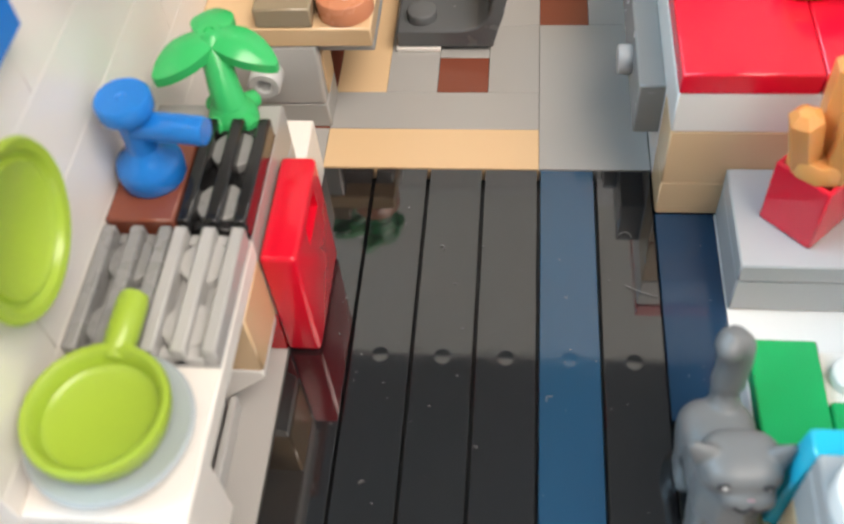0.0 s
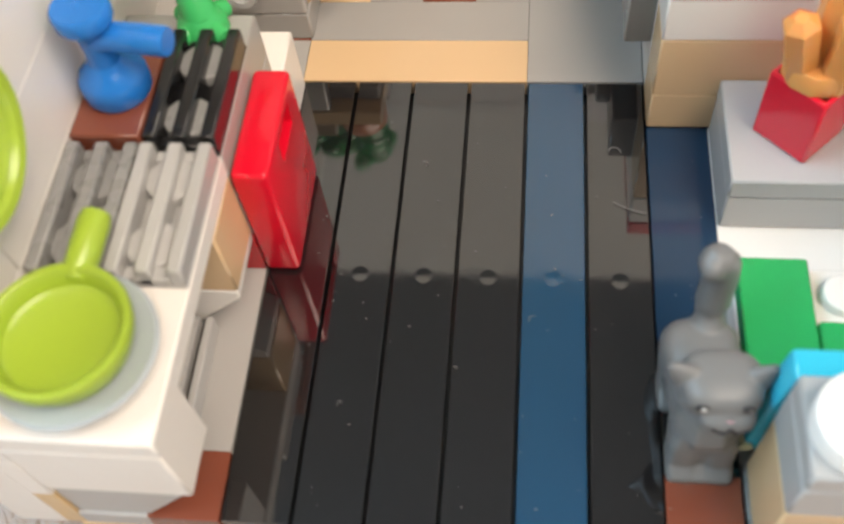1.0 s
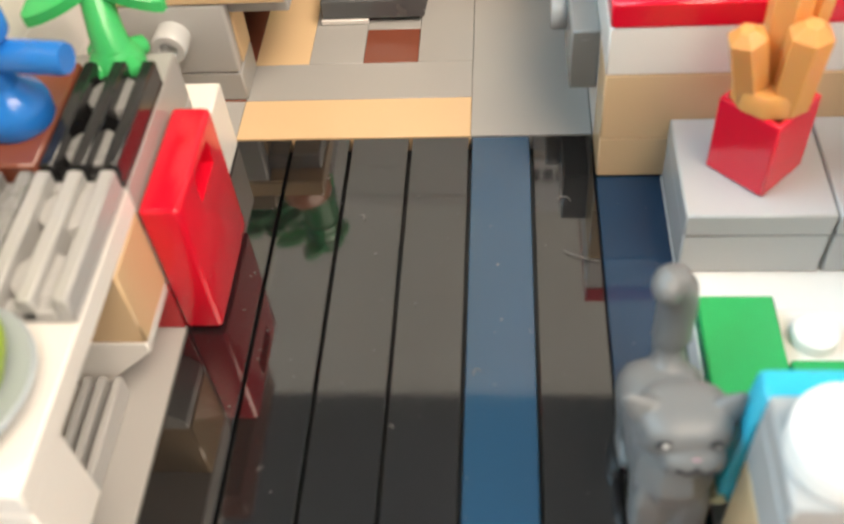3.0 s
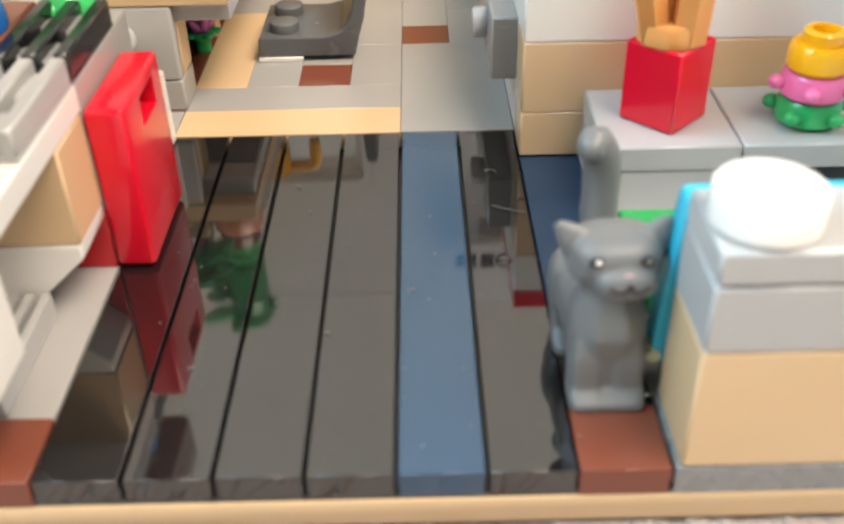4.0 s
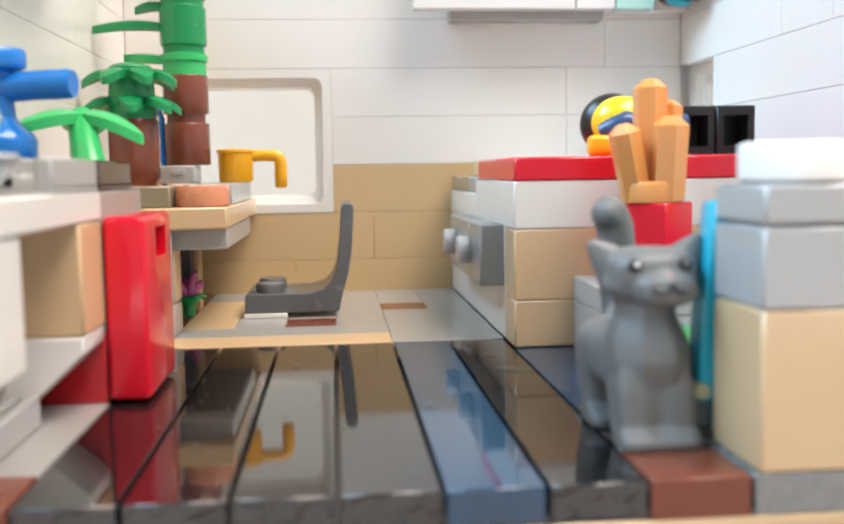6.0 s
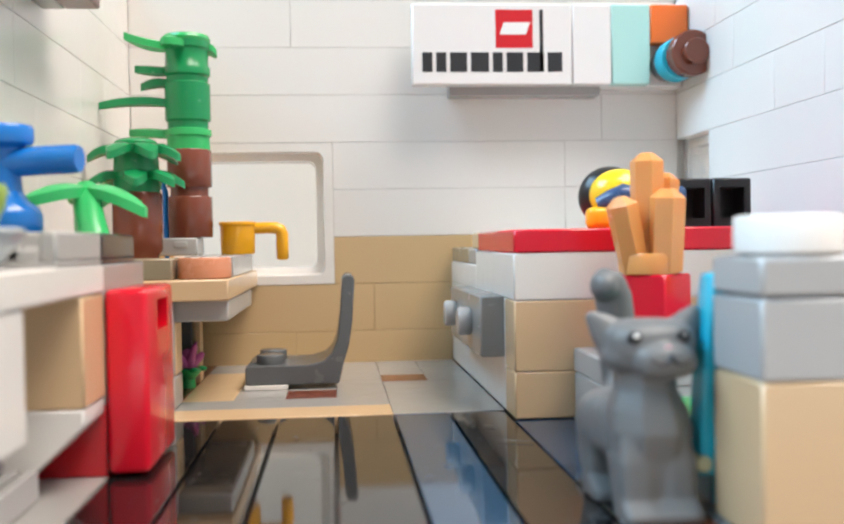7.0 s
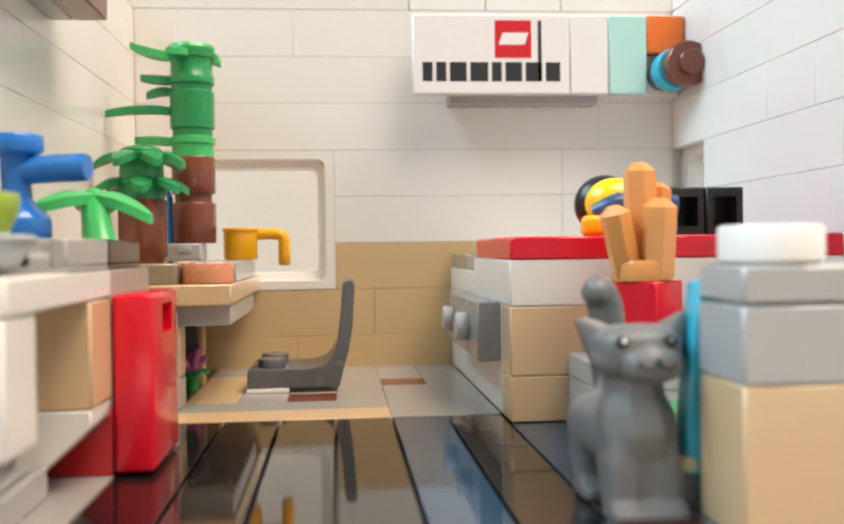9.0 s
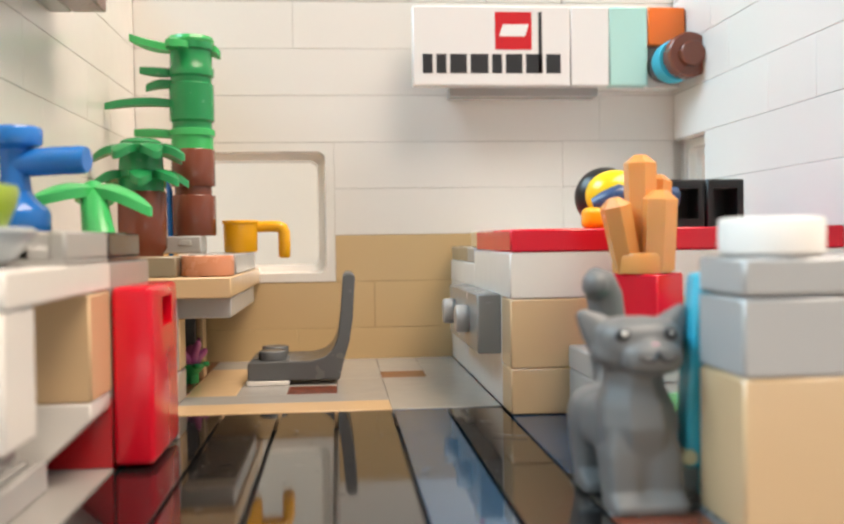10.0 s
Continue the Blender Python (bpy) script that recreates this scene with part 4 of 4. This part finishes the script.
def loft(bm, sections, square=4.0, segs=28, turned=0.0):
    """A closed form through level rounded-square sections (x, y, z, half width, half depth)."""
    rings = []
    for x, y, z, hx, hy in sections:
        ring = []
        for i in range(segs):
            a = 2 * math.pi * i / segs + radians(turned)
            c, d = math.cos(a), math.sin(a)
            k = (abs(c) ** square + abs(d) ** square) ** (-1 / square)
            ring.append(bm.verts.new(Vector((x + hx * c * k, y + hy * d * k, z)) * U))
        rings.append(ring)
    for lo, hi in zip(rings, rings[1:]):
        for i in range(segs):
            bm.faces.new((lo[i], lo[(i + 1) % segs], hi[(i + 1) % segs], hi[i]))
    bm.faces.new(rings[0][::-1])
    bm.faces.new(rings[-1])
    return bm


def toy_cat():
    """A moulded plastic cat, one plain shape."""
    bm = bmesh.new()
    # chest and front legs in one eight-sided block, with forward feet
    loft(bm, [(6.44, 1.26, 0.0, 0.44, 0.4), (6.44, 1.26, 0.1, 0.44, 0.39), (6.44, 1.38, 0.22, 0.4, 0.3), (6.44, 1.42, 0.6, 0.41, 0.34),
              (6.44, 1.44, 0.92, 0.45, 0.42), (6.43, 1.5, 1.14, 0.43, 0.42), (6.42, 1.52, 1.36, 0.33, 0.36), (6.42, 1.52, 1.6, 0.32, 0.34)], 3.0, 8, 22.5)
    for x in (6.2, 6.68):
        loft(bm, [(x, 1.17, 0.0, 0.2, 0.31), (x, 1.17, 0.1, 0.2, 0.3), (x, 1.3, 0.22, 0.19, 0.27), (x, 1.4, 0.6, 0.2, 0.33), (x + (6.44 - x) * 0.3, 1.48, 0.95, 0.2, 0.32)], 5.0)
    # barrel, rump and hind legs
    blob(bm, (6.42, 2.05, 0.84), (0.47, 0.78, 0.34), 3.2)
    blob(bm, (6.42, 2.4, 0.8), (0.53, 0.47, 0.42), 2.8)
    for x in (6.1, 6.74):
        loft(bm, [(x, 2.2, 0.0, 0.17, 0.34), (x, 2.2, 0.12, 0.17, 0.33), (x, 2.36, 0.24, 0.16, 0.22), (x, 2.44, 0.5, 0.18, 0.3), (x, 2.4, 0.8, 0.18, 0.4)], 3.5)
    # head with cheeks and muzzle
    blob(bm, (6.45, 1.5, 1.85), (0.5, 0.42, 0.28), 2.8)
    blob(bm, (6.44, 1.48, 1.73), (0.53, 0.36, 0.2), 2.5)
    blob(bm, (6.52, 1.15, 1.69), (0.34, 0.22, 0.19), 2.6)
    blob(bm, (6.5, 1.2, 1.82), (0.2, 0.18, 0.12), 2.2)
    tube(bm, [(6.48, 2.5, 0.85), (6.5, 2.72, 1.1), (6.53, 2.88, 1.45), (6.54, 2.94, 1.95), (6.5, 2.93, 2.28), (6.42, 2.88, 2.45), (6.36, 2.84, 2.46), (6.33, 2.81, 2.45)], [0.26, 0.25, 0.24, 0.235, 0.235, 0.22, 0.2, 0.16], 18)
    blob(bm, (6.35, 2.82, 2.43), (0.17, 0.22, 0.18), 2.2)
    for side, tip in ((-1, (5.8, 1.56, 2.19)), (1, (7.04, 1.56, 2.24))):
        c = Vector((6.45 + side * 0.36, 1.52, 1.9))
        ear = tube(bmesh.new(), [c + Vector((-side * 0.1, 0, -0.12)), c, Vector(tip) * 0.55 + c * 0.45, Vector(tip)], [0.28, 0.25, 0.16, 0.06], 14)
        for w in ear.verts:
            w.co.y = (1.54 + (w.co.y / U - 1.54) * 0.62) * U
        me = mesh_of("ear", ear)
        bm.from_mesh(me)
        bpy.data.meshes.remove(me)
    body = baked(bm, remesh=0.026)
    for f in body.faces:
        f.smooth, f.material_index = True, 0
    # printed face: eyes with a bright dot, nose and mouth, laid on the surface
    from mathutils.bvhtree import BVHTree
    tree = BVHTree.FromBMesh(body)
    def on(x, z):
        hit = tree.ray_cast(Vector((x, 0.0, z)) * U, Vector((0, 1, 0)))
        return hit[0] / U
    for x in (6.19, 6.72):
        p = on(x, 1.95)
        ball(body, p, (0.09, 0.035, 0.075), 1, 14, 10)
        q = on(x + 0.01, 1.965)
        ball(body, q - Vector((0, 0.022, 0)), (0.042, 0.022, 0.034), 2, 10, 8)
    p = on(6.52, 1.85)
    ball(body, p, (0.048, 0.012, 0.03), 3, 12, 8)
    for s in (-1, 1):
        pts = [on(6.53 + s * u, 1.73 - 0.05 * math.sin(math.pi * min(1, u / 0.2)) + (0.05 if u == 0 else 0)) for u in (0.0, 0.03, 0.07, 0.12, 0.17, 0.21)]
        tube(body, pts, 0.028, 6, 1)
    solid("toy_cat", body, (CAT_GREY, INK, INK_WHITE, INK_PINK), "grey plastic toy cat with a raised tail standing by the pillar", "toy")


toy_cat()

# ---- wall sign ----
def wall_sign():
    s = thing("wall_sign", (8.5, 15, 6.9), "white wall sign with a red square and dark printed bars", "sign")
    board = part("board", box(bmesh.new(), 5.0, 14.6, 6.89, 8.985, 15.0, 8.88, 0.03), SIGN_WHITE, s)
    part("red_square", box(bmesh.new(), 7.07, 14.594, 7.79, 8.0, 14.602, 8.73, 0), INK_RED, board, "red printed square")
    part("pale_bar", prism(bmesh.new(), [(7.17, 8.12), (7.83, 8.12), (7.93, 8.42), (7.27, 8.42)], "y", 14.589, 14.595, 0), INK_WHITE, board, "white printed bar")
    part("upright_bar", box(bmesh.new(), 8.17, 14.594, 7.2, 8.26, 14.602, 8.73, 0), INK, board)
    x = 5.24
    for w in (0.3, 0.3, 0.47, 0.5, 0.3, 0.47, 0.47, 0.42):
        part("printed_bar", box(bmesh.new(), x, 14.594, 7.2, x + w - 0.05, 14.602, 7.68, 0), INK, board)
        x += w + 0.045
    part("white_tile", box(bmesh.new(), 9.0, 14.6, 6.89, 9.985, 15.0, 8.88, 0.03), SIGN_WHITE, s)
    part("aqua_tile", box(bmesh.new(), 10.0, 14.6, 6.89, 10.985, 15.0, 8.88, 0.03), AQUA, s, "pale aqua tile")
    part("orange_tile", box(bmesh.new(), 11.0, 14.6, 7.92, 11.97, 15.0, 8.88, 0.03), ORANGE, s, "orange tile")
    part("backing", box(bmesh.new(), 5.95, 15.0, 6.68, 9.8, YB - 0.005, 8.6, 0.02), GREY, s)
    part("backing_end", box(bmesh.new(), 9.82, 15.0, 6.9, 11.95, YB - 0.005, 8.6, 0.02), WHITE, s)
    part("lamp_collar", turn(bmesh.new(), [(0.4, 15.0), (0.46, 14.6), (0.46, 14.45)], (11.5, 0, 7.42), "y", 32), GREY_DARK, s)
    part("lamp_ring", turn(bmesh.new(), [(0.49, 14.48), (0.53, 14.44), (0.53, 13.98), (0.5, 13.94)], (11.56, 0, 7.43), "y", 36), TEAL, s, "azure round ring")
    part("lamp_cap", turn(bmesh.new(), [(0.51, 13.97), (0.55, 13.93), (0.55, 13.56), (0.51, 13.52), (0.31, 13.51), (0.31, 13.34), (0.28, 13.31), (0.05, 13.31)], (11.7, 0, 7.48), "y", 36), BROWN, s, "brown round cap")
    return s


wall_sign()


def dust():
    rnd = random.Random(11)
    bm = bmesh.new()
    for _ in range(95):
        x, y = rnd.uniform(0.3, 6.9), rnd.uniform(0.2, 7.8)
        r = rnd.uniform(0.003, 0.010)
        ball(bm, (x, y, 0.006), (r * rnd.uniform(0.8, 2.5), r, r * 0.6), 0, 6, 4)
    for x, y, a, l in ((2.35, 6.1, 0.4, 0.16), (4.25, 3.3, 2.2, 0.18), (5.55, 6.4, 1.2, 0.3), (5.35, 5.5, -0.6, 0.55), (3.1, 2.4, 0.9, 0.1), (1.5, 1.8, 2.0, 0.12)):
        pts = []
        for k in range(7):
            b = a + 0.5 * k * (1 if l < 0.4 else 0.12)
            x, y = x + l / 6 * math.cos(b), y + l / 6 * math.sin(b)
            pts.append((x, y, 0.012))
        tube(bm, pts, 0.006, 5)
    return bm


solid("dust", dust(), DUST, "fine pale dust and lint on the black floor", "dust", kind="stuff")
